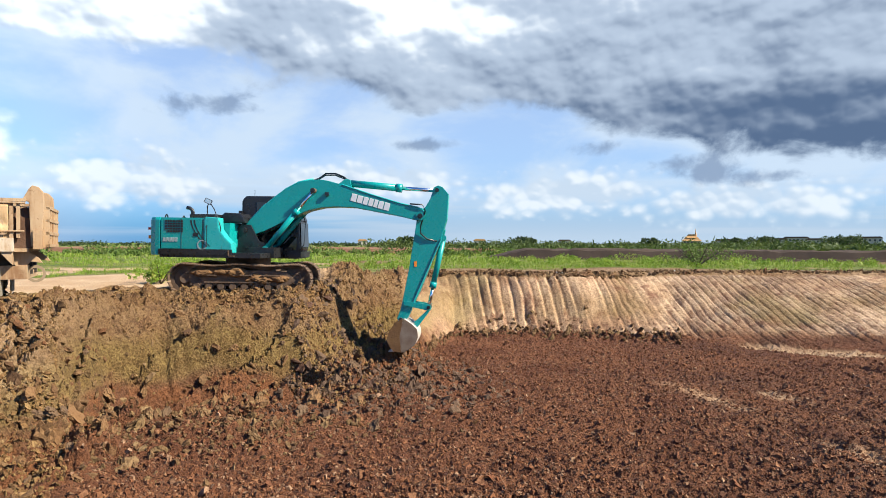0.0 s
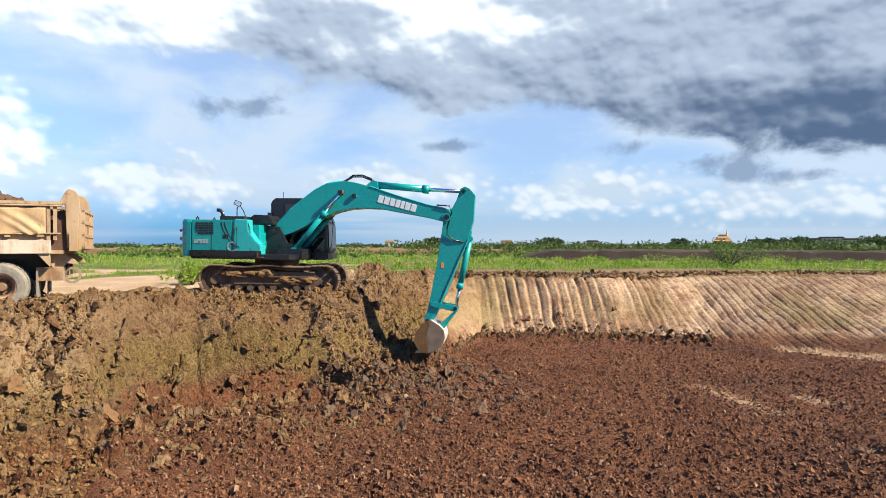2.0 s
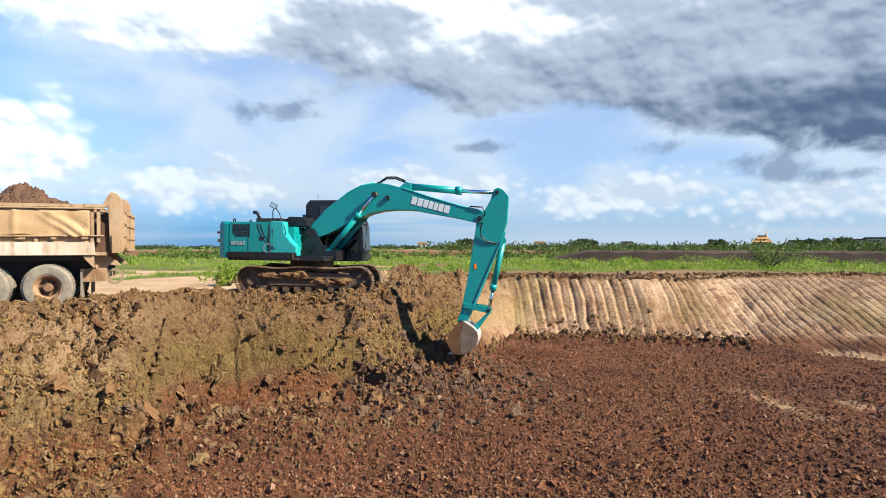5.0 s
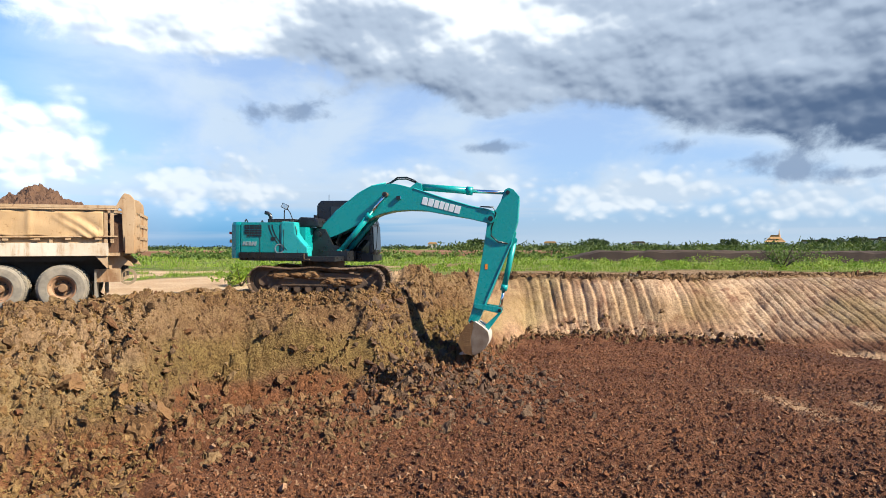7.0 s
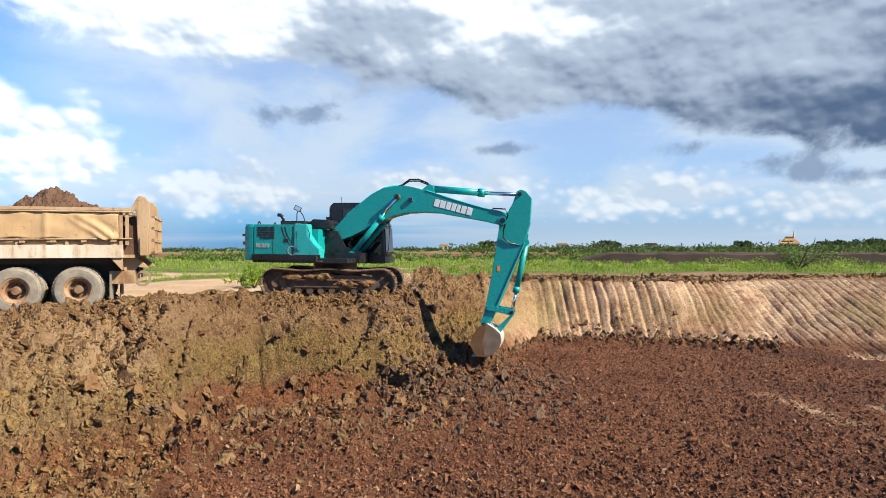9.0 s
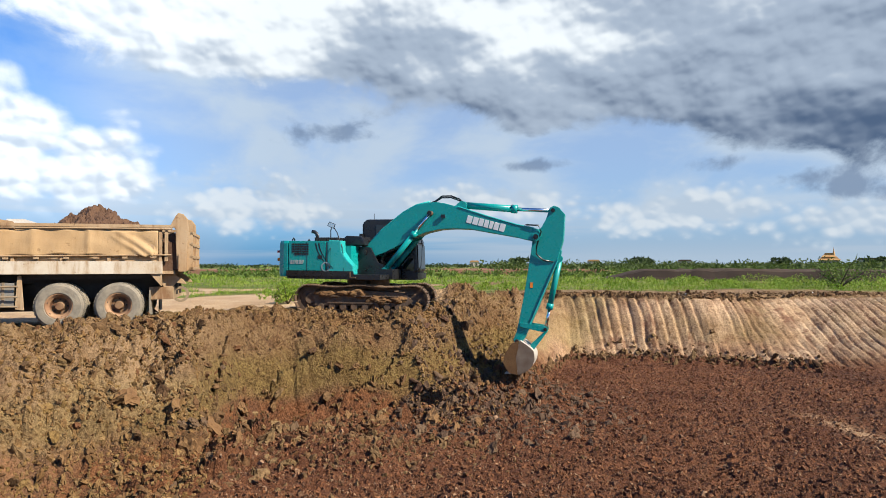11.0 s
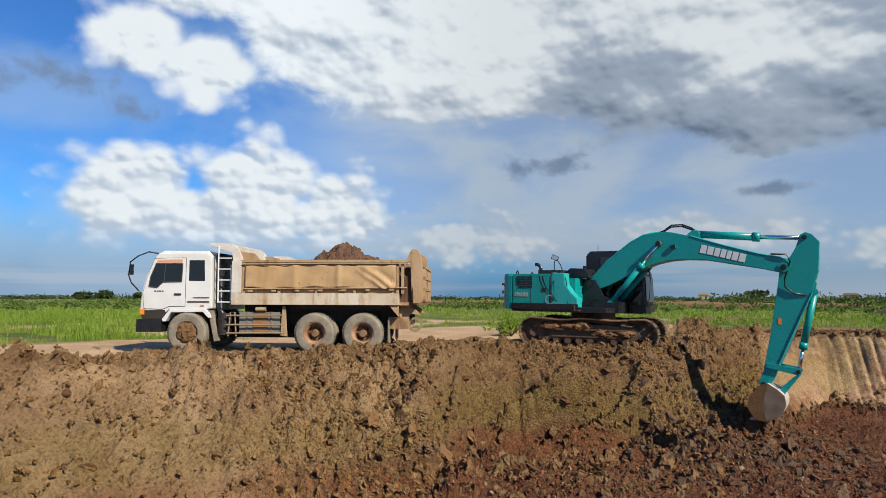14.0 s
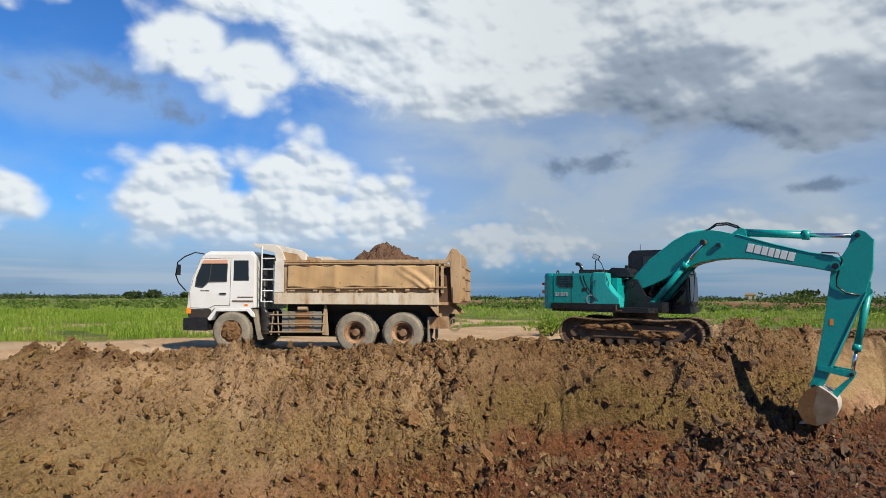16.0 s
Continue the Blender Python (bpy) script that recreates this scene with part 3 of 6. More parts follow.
    pale_z = pale_z + 0.4 * lip * np.clip(0.6 + fbm(x * 0.9, y * 0.9, 3, 179), 0, 1)
    lane = np.minimum(np.abs(x - 6.7 - (19 - y) * 0.27), np.abs(x - 8.9 - (19 - y) * 0.27))
    pale_z = pale_z + 0.55 * floor_z * np.exp(-(lane / 0.38) ** 2) * step(20.5, 18, y) * step(-0.3, 0.15, fbm(x * 0.9, y * 0.9, 3, 177))
    pale_z = pale_z + 0.75 * dig * step(0.3, 0.7, dig)
    wall_z = np.clip(wall_z + up * (1 - turf) * right * 0.25, 0, 1)
    floor_c = np.clip(floor_z * 0.97 + bowl * step(0.34, 0.12, v) * 0.45 + on_slope * right * step(0.22, 0.12, v) * step(9, 12, x) * 0.8, 0, 1)
    return z, floor_c, turf, wall_z, pale_z


def ground_z(x, y):
    x, y = np.atleast_1d(np.asarray(x, float)), np.atleast_1d(np.asarray(y, float))
    return ground_parts(x, y)[0]


def spread(lo, hi, fine, far, grow=1.16):
    mid = list(np.arange(lo, hi, fine))
    out, s, p = [], fine, hi
    while p < far:
        out.append(p)
        s *= grow
        p += s
    pre, s, p = [], fine, lo
    while p > -far:
        s *= grow
        p -= s
        pre.append(p)
    return np.array(pre[::-1] + mid + out)


xs, ys = spread(-19.0, 21.0, 0.055, 4200), spread(9.4, 33.0, 0.055, 4200)
gx, gy = np.meshgrid(xs, ys)
gz, *zones = ground_parts(gx.ravel(), gy.ravel())
verts = np.stack([gx.ravel(), gy.ravel(), gz], -1)
nx, ny = len(xs), len(ys)
ii = (np.arange(ny - 1)[:, None] * nx + np.arange(nx - 1)[None, :]).ravel()
quads = np.stack([ii, ii + 1, ii + nx + 1, ii + nx], -1)
me = bpy.data.meshes.new("ground")
me.vertices.add(len(verts))
me.vertices.foreach_set("co", verts.ravel())
me.loops.add(quads.size)
me.loops.foreach_set("vertex_index", quads.ravel())
me.polygons.add(len(quads))
me.polygons.foreach_set("loop_start", np.arange(len(quads)) * 4)
me.update(calc_edges=True)
zone = me.attributes.new("zone", "FLOAT_COLOR", "POINT")
zone.data.foreach_set("color", np.stack(zones, -1).astype(np.float32).ravel())
face_r = np.hypot(gx, gy)[:-1, :-1].ravel()
me.polygons.foreach_set("use_smooth", face_r > 26)
me.materials.append(M_SOIL)
ground = tagged(new("ground", me), "clay ground with a dug pit and grassy flats", "ground", kind="structure")


def spoil_bank(name, x0, x1, y0, high, label, seed, skew=0.0):
    """A long low ridge of dug earth with a steep near face."""
    u, w = np.arange(x0, x1, 0.5), np.linspace(0, 1, 26)
    U, W = np.meshgrid(u, w, indexing="ij")
    prof = step(0.0, 0.10, W) * (1 - step(0.45, 1.0, W))
    end = step(x0, x0 + 6, U) * (1 - step(x1 - 6, x1, U))
    Z = -0.15 + prof * end * high * (1 + 0.14 * fbm(U * 0.12, W * 3, 4, seed)) + 0.20 * fbm(U * 0.9, W * 9, 5, seed + 3, 0.65) * prof
    Y = y0 + skew * U + 9 * W + 2.5 * fbm(U * 0.03, U * 0 + 0.5, 2, seed + 7)
    vs = np.stack([U, Y, Z], -1).reshape(-1, 3)
    k = len(w)
    i0 = (np.arange(len(u) - 1)[:, None] * k + np.arange(k - 1)[None, :]).ravel()
    ob = raw(name, [tuple(q) for q in vs], [(int(q), int(q + k), int(q + k + 1), int(q + 1)) for q in i0], M_BANK, "structure", label, "earth bank")
    return ob


M_BANK = material("bank_earth", (0.0455, 0.0315, 0.0238), 0.95, 0, (0.077, 0.0546, 0.0385), 0.5, 0.8, 0.8, 6, 0.2, (0.0525, 0.035, 0.0245))
M_BANK_RED = material("red_bank_earth", (0.175, 0.091, 0.0525), 0.95, 0, (0.231, 0.133, 0.084), 0.5, 0.8, 0.8, 6, 0.2, (0.098, 0.049, 0.028))
spoil_bank("bank_right", 3, 78, 69, 1.12, "dark low bank of dug earth across the field", 801, -0.30)
spoil_bank("bank_left", -75, 12, 100, 0.95, "reddish low bank of dug earth across the field", 821).data.materials[0] = M_BANK_RED


# ---- the excavator: x ahead, y to its own left, origin under the swing bearing ----
EXC_M = pose(-6.01, 19.9, 0.02, 0, 0.6, -4.2)
exc = empty("excavator", EXC_M, "teal crawler excavator with arm lowered into the pit", "excavator")


def text_bars(widths, h, gap, thick=0.008, slant=0.0):
    """A row of upright blocks in place of lettering, in x and z, facing -y."""
    bm = bmesh.new()
    x = 0.0
    for w in widths:
        vs = box(bm, x, x + w, -thick, 0, 0, h)
        for v in vs:
            v.co.x += slant * v.co.z
        x += w + gap
    bmesh.ops.bevel(bm, geom=bm.edges[:], offset=0.012, segments=1, affect="EDGES", clamp_overlap=True)
    return bm


def track_loop(L=3.92, r=0.40, n=43):
    """Places along a track's loop: x, z and the angle of the shoe."""
    straight = L - 2 * r
    total = 2 * straight + 2 * math.pi * r
    out = []
    for i in range(n):
        s = i * total / n
        if s < straight:
            sag = -0.05 * math.sin(math.pi * s / straight * 2) ** 2
            out.append((-straight / 2 + s, 2 * r + sag, 0.0))
        elif s < straight + math.pi * r:
            a = (s - straight) / r
            out.append((straight / 2 + r * math.sin(a), r + r * math.cos(a), a))
        elif s < 2 * straight + math.pi * r:
            out.append((straight / 2 - (s - straight - math.pi * r), 0.0, math.pi))
        else:
            a = (s - 2 * straight - math.pi * r) / r
            out.append((-straight / 2 - r * math.sin(a), r - r * math.cos(a), math.pi + a))
    return out


def undercarriage():
    turn = pose(0.13, 0.05, 0.05, 0, 0, 9)
    bm = boxes((-0.9, 0.9, -0.85, 0.85, 0.42, 0.78), (-1.1, -0.75, -0.9, 0.9, 0.35, 0.6), (0.75, 1.1, -0.9, 0.9, 0.35, 0.6))
    bm.transform(turn)
    part("car_body", bm, M_STEEL, exc, bevel=0.03)
    bm = bmesh.new()
    rod(bm, (0.1, 0.0, 0.84), (0.1, 0.0, 1.06), 0.66, n=40)
    part("swing_bearing", bm, M_STEEL, exc)
    shoe_mesh = None
    for side in (-1, 1):
        y = side * 1.10
        bm = plate([(-1.40, 0.22), (1.34, 0.22), (1.54, 0.38), (1.34, 0.60), (0.8, 0.66), (-1.1, 0.66), (-1.45, 0.52)], y - 0.17, y + 0.17)
        for x0 in (-1.15, -0.2, 0.6):
            box(bm, x0, x0 + 0.52, y - 0.27, y + 0.27, 0.50, 0.535)
        box(bm, -1.0, 0.85, y - 0.24, y + 0.24, 0.30, 0.335)
        bm.transform(turn)
        frame_ob = part("track_frame", bm, M_STEEL, exc, "mud-caked steel track frame", bevel=0.015)
        for x in (-1.2, -0.87, -0.54, -0.21, 0.12, 0.45, 0.78, 1.11):
            bm = lathe([(0.0, -0.22), (0.09, -0.22), (0.09, -0.16), (0.13, -0.15), (0.13, 0.15), (0.09, 0.16), (0.09, 0.22), (0.0, 0.22)], n=16)
            bm.transform(turn @ pose(x, y, 0.20))
            part("roller", bm, M_STEEL, frame_ob, smooth=False)
        for x, nm in ((-1.55, "sprocket"), (1.55, "idler")):
            bm = lathe([(0.0, -0.12), (0.14, -0.14), (0.17, -0.08), (0.30, -0.06), (0.34, -0.05), (0.34, 0.05), (0.30, 0.06), (0.0, 0.12)], n=26)
            if nm == "sprocket":
                for v in bm.verts:
                    if Vector((v.co.x, v.co.z)).length > 0.32:
                        k = 1.0 + 0.05 * (1 if round(math.atan2(v.co.z, v.co.x) / math.tau * 26) % 2 else -1)
                        v.co.x, v.co.z = v.co.x * k, v.co.z * k
            bm.transform(turn @ pose(x, y, 0.42))
            part(nm, bm, M_STEEL, frame_ob)
        for x0, w_, h_ in ((-1.0, 0.42, 0.13), (-0.15, 0.40, 0.16), (0.55, 0.5, 0.15), (-0.55, 0.3, 0.09), (1.05, 0.3, 0.12)):
            bm = bmesh.new()
            bmesh.ops.create_icosphere(bm, subdivisions=4, radius=1.0)
            for v in bm.verts:
                n_ = v.co.copy()
                v.co = Vector((v.co.x * w_, v.co.y * 0.24, v.co.z * h_)) * (1 + 0.3 * noise.noise(Vector((n_.x * w_, n_.y * 0.24, n_.z * h_)) * 6 + Vector((x0 * 9, side, 0)))) + n_ * 0.035 * noise.noise(Vector((n_.x * w_, n_.y * 0.24, n_.z * h_)) * 16)
            bm.transform(turn @ pose(x0, y + side * 0.06, 0.60 if x0 < 0.5 else 0.42))
            part("caked_mud", bm, M_CLOD, frame_ob, "brown clay caked on the track frame")
        # chain links as one belt, then the shoes one by one
        path = track_loop()
        bm = bmesh.new()
        ring = []
        for x, z, a in path:
            n_ = Vector((math.sin(a), 0, math.cos(a)))
            c = Vector((x, 0, z + 0.02))
            ring.append([bm.verts.new(c + n_ * h + Vector((0, w, 0))) for h, w in ((0.0, -0.10), (0.0, 0.10), (-0.09, 0.10), (-0.09, -0.10))])
        for i in range(len(ring)):
            p, q = ring[i], ring[(i + 1) % len(ring)]
            for k in range(4):
                bm.faces.new((p[k], q[k], q[(k + 1) % 4], p[(k + 1) % 4]))
        bm.transform(turn @ pose(0, y, 0))
        chain = part("track_chain", bm, M_STEEL, exc, "mud-caked steel crawler chain")
        if shoe_mesh is None:
            bm = plate([(-0.092, 0.0), (0.092, 0.0), (0.092, 0.02), (0.078, 0.048), (0.062, 0.022), (0.01, 0.022), (0.0, 0.044), (-0.012, 0.022), (-0.062, 0.022), (-0.072, 0.044), (-0.085, 0.02), (-0.092, 0.02)], -0.30, 0.30)
            first = part("track_shoe", bm, M_STEEL, chain)
            shoe_mesh = first.data
        else:
            first = new("track_shoe", shoe_mesh)
            first.parent = chain
        for i, (x, z, a) in enumerate(path):
            ob = first if i == 0 else new("track_shoe", shoe_mesh)
            ob.parent = chain
            ob.matrix_local = turn @ Matrix.Translation((x, y, z + 0.02)) @ Matrix.Rotation(a, 4, "Y")


def cylinder(name, a, mid, b, y, r, parent=exc):
    """A hydraulic ram: painted barrel from a to mid, bright rod on to b, eyes at both ends."""
    a, mid, b = (Vector((p[0], y, p[1])) for p in (a, mid, b))
    bm = bmesh.new()
    rod(bm, a, mid, r, n=20)
    d = (mid - a).normalized()
    rod(bm, mid - d * 0.16, mid + d * 0.02, r * 1.22, n=20)
    rod(bm, a + Vector((0, -r * 1.1, 0)), a + Vector((0, r * 1.1, 0)), r * 1.05, n=18)
    ob = part(name, bm, M_TEAL, parent)
    for f in ob.data.polygons:
        f.use_smooth = len(f.vertices) == 4
    bm = rod(bmesh.new(), mid, b, r * 0.55, n=16)
    part("piston_rod", bm, M_CHROME, ob, "bright chromed piston rod", smooth=True)
    bm = rod(bmesh.new(), b + Vector((0, -r * 1.2, 0)), b + Vector((0, r * 1.2, 0)), r * 0.9, n=18)
    part("rod_eye", bm, M_STEEL, ob)
    return ob


def pin(parent, x, z, y0, y1, r=0.06):
    bm = rod(bmesh.new(), (x, y0, z), (x, y1, z), r, n=20)
    rod(bm, (x, y0 - 0.02, z), (x, y0, z), r * 0.55, n=6)
    part("pin", bm, M_BLACK, parent)


def excavator_upper():
    # deck and dark skirt
    part("deck", boxes((-2.0, 0.95, -1.34, 1.34, 1.06, 1.20), (0.6, 1.5, 0.46, 1.40, 1.02, 1.16)), M_BLACK, exc, bevel=0.02)
    part("skirt", boxes((-2.02, 0.12, -1.37, -1.30, 1.14, 1.30)), M_BLACK, exc, bevel=0.015)
    # counterweight, rounded in plan
    bm = bmesh.new()
    plan = [(-1.98, -1.36), (-2.12, -1.35), (-2.30, -1.24), (-2.45, -0.98), (-2.56, -0.6), (-2.61, -0.2), (-2.61, 0.2), (-2.56, 0.6), (-2.45, 0.98), (-2.30, 1.24), (-2.12, 1.35), (-1.98, 1.36)]
    rings = []
    for z, k in ((1.12, 0.97), (1.2, 1.0), (1.75, 1.005), (2.12, 0.995), (2.2, 0.97)):
        rings.append([bm.verts.new((-1.98 + (x + 1.98) * k, y * (k if z > 2.15 else 1.0), z)) for x, y in plan])
    for p, q in zip(rings, rings[1:]):
        for i in range(len(plan) - 1):
            bm.faces.new((p[i + 1], p[i], q[i], q[i + 1]))
        bm.faces.new((p[0], p[-1], q[-1], q[0]))
    bm.faces.new(rings[0])
    bm.faces.new(rings[-1][::-1])
    bmesh.ops.recalc_face_normals(bm, faces=bm.faces)
    cw = part("counterweight", bm, M_TEAL, exc, "rounded teal cast counterweight", bevel=0.02)
    for y in (-1.02, 0.86):
        part("reflector", boxes((-2.51, -2.36, y, y + 0.16, 1.84, 1.91)), M_RED, cw, "red reflector", bevel=0.008)
        part("caution_mark", boxes((-2.51, -2.36, y + 0.02, y + 0.14, 1.58, 1.68)), M_ORANGE, cw, "orange warning label")
    bm = text_bars([0.20] * 7, 0.24, 0.035)
    bm.transform(Matrix.Translation((-2.618, 0.80, 1.62)) @ Matrix.Rotation(radians(-90), 4, "Z"))
    for v in bm.verts:
        v.co.x += 0.125 * (abs(v.co.y) / 0.8) ** 2
    part("emblem", bm, M_DECAL, cw, "white plain lettering blocks")
    for y in (-0.55, 0.55):
        bm = pipe([(-2.2, y - 0.07, 2.18), (-2.2, y - 0.07, 2.26), (-2.2, y, 2.31), (-2.2, y + 0.07, 2.26), (-2.2, y + 0.07, 2.18)], 0.02)
        part("lifting_eye", bm, M_BLACK, cw)
    # engine house with its side doors
    house = part("engine_house", boxes((-1.97, -0.70, -1.32, 1.32, 1.20, 2.19)), M_TEAL, exc, bevel=0.03)
    door = part("side_door", boxes((-1.94, -0.76, -1.362, -1.322, 1.31, 2.15)), M_TEAL, exc, bevel=0.012)
    louvre = None
    for row in range(5):
        for k in range(7):
            if row == 0 and k < 1:
                continue
            x, z = -1.80 + 0.078 * k, 1.80 + 0.072 * row
            if louvre is None:
                louvre = part("louvre", boxes((-0.030, 0.030, -0.012, 0.0, -0.026, 0.026)), M_BLACK, door, bevel=0.006)
                ob = louvre
            else:
                ob = new("louvre", louvre.data)
                ob.parent = door
            ob.matrix_local = pose(x, -1.362, z)
    bm = text_bars([0.06, 0.06, 0.02, 0.07, 0.07, 0.07], 0.12, 0.016, slant=0.15)
    bm.transform(Matrix.Translation((-1.90, -1.364, 1.50)))
    part("model_mark", bm, M_GREY_DECAL, door, "grey plain lettering blocks")
    part("door_latch", boxes((-1.0, -0.86, -1.372, -1.36, 1.66, 1.76)), M_BLACK, door, bevel=0.004)
    # dark sweep and ring painted on the side
    for shift in (-0.05, 0.05):
        bm = bmesh.new()
        prev = None
        for i in range(13):
            s = i / 12
            x, z = -1.02 + shift + 0.46 * s ** 1.7, 2.12 - 0.74 * s
            w = 0.020 * (1 - 0.5 * s)
            cur = [bm.verts.new((x - w, -1.366, z)), bm.verts.new((x + w, -1.366, z)), bm.verts.new((x + w, -1.360, z)), bm.verts.new((x - w, -1.360, z))]
            if prev:
                for k in range(4):
                    bm.faces.new((prev[k], prev[(k + 1) % 4], cur[(k + 1) % 4], cur[k]))
            prev = cur
        part("stripe", bm, M_BLACK, door)
    bm = lathe([(0.11, -0.006), (0.145, -0.006), (0.145, 0.0), (0.11, 0.0), (0.11, -0.006)], n=30)
    bm.transform(pose(-0.74, -1.364, 1.42))
    part("ring_mark", bm, M_GREY_DECAL, door)
    # tank and tool box ahead of it
    bm = plate([(-0.70, 1.20), (0.12, 1.20), (0.12, 1.46), (-0.08, 1.64), (-0.26, 1.88), (-0.28, 2.20), (-0.66, 2.22), (-0.70, 2.10)], -1.36, -0.98)
    tank = part("tank_cover", bm, M_TEAL_PALE, exc, "bright teal fuel tank cover", bevel=0.035)
    part("filler_cap", rod(bmesh.new(), (-0.48, -1.15, 2.2), (-0.48, -1.15, 2.27), 0.07), M_BLACK, tank)
    part("tread_plate", boxes((-0.06, 0.10, -1.33, -1.0, 1.47, 1.485)), M_BLACK, tank).matrix_local = pose(0, 0, 0.0)
    part("step", boxes((0.02, 0.20, -1.40, -1.2, 1.10, 1.13), (0.02, 0.05, -1.40, -1.36, 1.10, 1.28)), M_STEEL, exc)
    # upper boxes behind: pump cover, air intake, exhaust
    part("rear_cover", boxes((-0.68, -0.10, -0.96, 0.30, 1.2, 2.06)), M_TEAL, exc, bevel=0.03)
    hood = part("bonnet", boxes((-1.30, -0.55, -0.95, 0.60, 2.18, 2.31)), M_BLACK, exc, bevel=0.04)
    slat = None
    for k in range(8):
        if slat is None:
            slat = part("slat", boxes((-0.030, 0.030, -0.012, 0, -0.035, 0.035)), M_DARK, hood, bevel=0.004)
            ob = slat
        else:
            ob = new("slat", slat.data)
            ob.parent = hood
        ob.matrix_local = pose(-1.22 + 0.088 * k, -0.951, 2.245)
    bm = plate([(-0.52, 2.08), (0.20, 2.08), (0.16, 2.24), (0.05, 2.36), (-0.40, 2.38), (-0.50, 2.30)], -0.62, 0.25)
    part("air_cleaner_cover", bm, M_BLACK, exc, bevel=0.04)
    part("exhaust_pipe", pipe([(-1.30, -0.75, 2.15), (-1.30, -0.75, 2.36), (-1.33, -0.75, 2.44), (-1.40, -0.75, 2.49), (-1.48, -0.75, 2.50)], 0.055, 12), M_BLACK, exc, smooth=True)
    # work lamp and mirror on a stay
    part("handrail", pipe([(-0.62, -1.30, 1.9), (-0.62, -1.30, 2.52), (-0.58, -1.30, 2.60), (-0.50, -1.30, 2.56)], 0.016), M_BLACK, exc)
    mir = part("mirror", boxes((-0.10, 0.10, -0.05, 0.05, -0.07, 0.07)), M_BLACK, exc, "black mirror with bright face", bevel=0.02)
    mir.matrix_local = pose(-0.60, -1.30, 2.66, 0, 25, 20)
    face = part("mirror_glass", boxes((-0.085, 0.085, -0.056, -0.05, -0.055, 0.055)), M_CHROME, mir)
    part("mirror_stay", pipe([(-0.52, -1.30, 2.58), (-0.42, -1.31, 2.45), (-0.22, -1.33, 1.95), (-0.18, -1.35, 1.30)], 0.014), M_BLACK, exc)
    part("grab_rail", pipe([(-0.60, -1.33, 1.35), (-0.60, -1.385, 1.40), (-0.60, -1.385, 1.95), (-0.60, -1.33, 2.0)], 0.014), M_BLACK, exc)
    part("antenna", rod(bmesh.new(), (-0.2, 1.3, 2.95), (-0.2, 1.3, 3.2), 0.008, n=6), M_BLACK, exc)
    for x_ in (-1.35, -0.72):
        part("panel_seam", boxes((x_ - 0.006, x_ + 0.006, -1.368, -1.36, 1.31, 2.16)), M_SEAM, exc)
    # cab
    prof = [(-0.28, 1.14), (1.44, 1.14), (1.56, 1.32), (1.52, 2.15), (1.24, 2.80), (1.08, 2.92), (0.9, 2.95), (-0.16, 2.95), (-0.28, 2.85)]
    cab = part("cab", plate(prof, 0.46, 1.42), M_BLACK, exc, "black operator's cab with tinted glass", bevel=0.06)
    part("side_window", plate([(0.18, 1.75), (1.26, 1.75), (1.32, 2.2), (1.08, 2.72), (0.18, 2.76)], 0.447, 0.459), M_GLASS_DARK, cab)
    part("lower_window", plate([(0.95, 1.28), (1.44, 1.30), (1.46, 1.70), (1.0, 1.70)], 0.447, 0.459), M_GLASS_DARK, cab)
    bm = bmesh.new()
    for (x0, z0), (x1, z1) in (((1.565, 1.38), (1.53, 2.12)), ((1.515, 2.20), (1.26, 2.76))):
        d = Vector((x1 - x0, 0, z1 - z0)).normalized()
        nrm = Vector((d.z, 0, -d.x)) * 0.012
        a = [bm.verts.new(Vector((x, y, z)) + o) for o in (nrm * 0.3, nrm * 1.4) for x, y, z in ((x0, 0.54, z0), (x0, 1.34, z0), (x1, 1.34, z1), (x1, 0.54, z1))]
        bm.faces.new(a[4:])
        bm.faces.new(a[3::-1])
        for k in range(4):
            bm.faces.new((a[k], a[(k + 1) % 4], a[4 + (k + 1) % 4], a[4 + k]))
    bmesh.ops.recalc_face_normals(bm, faces=bm.faces)
    part("windscreen", bm, M_GLASS_DARK, cab)
    part("rear_window", boxes((-0.296, -0.282, 0.48, 1.24, 2.05, 2.80)), M_GLASS_DARK, cab)
    part("cab_base", boxes((0.95, 1.58, 0.44, 1.44, 1.06, 1.24)), M_BLACK, exc, bevel=0.02)
    part("cab_rail", pipe([(1.56, 0.46, 1.3), (1.68, 0.44, 1.45), (1.72, 0.44, 2.1), (1.64, 0.44, 2.5), (1.40, 0.46, 2.66)], 0.014), M_BLACK, exc)
    lampb = part("work_lamp", boxes((-0.34, -0.24, 0.30, 0.42, 2.35, 2.48)), M_BLACK, exc, bevel=0.02)
    # boom foot bracket
    for y in (-0.37, 0.30):
        bm = plate([(-0.35, 1.18), (0.95, 1.18), (0.95, 1.42), (0.55, 1.55), (0.30, 2.02), (0.02, 2.06), (-0.16, 1.90)], y, y + 0.07)
        part("boom_bracket", bm, M_BLACK, exc, bevel=0.012)
    part("centre_frame", boxes((-0.3, 1.05, -0.5, 0.34, 1.06, 1.36)), M_BLACK, exc, bevel=0.02)


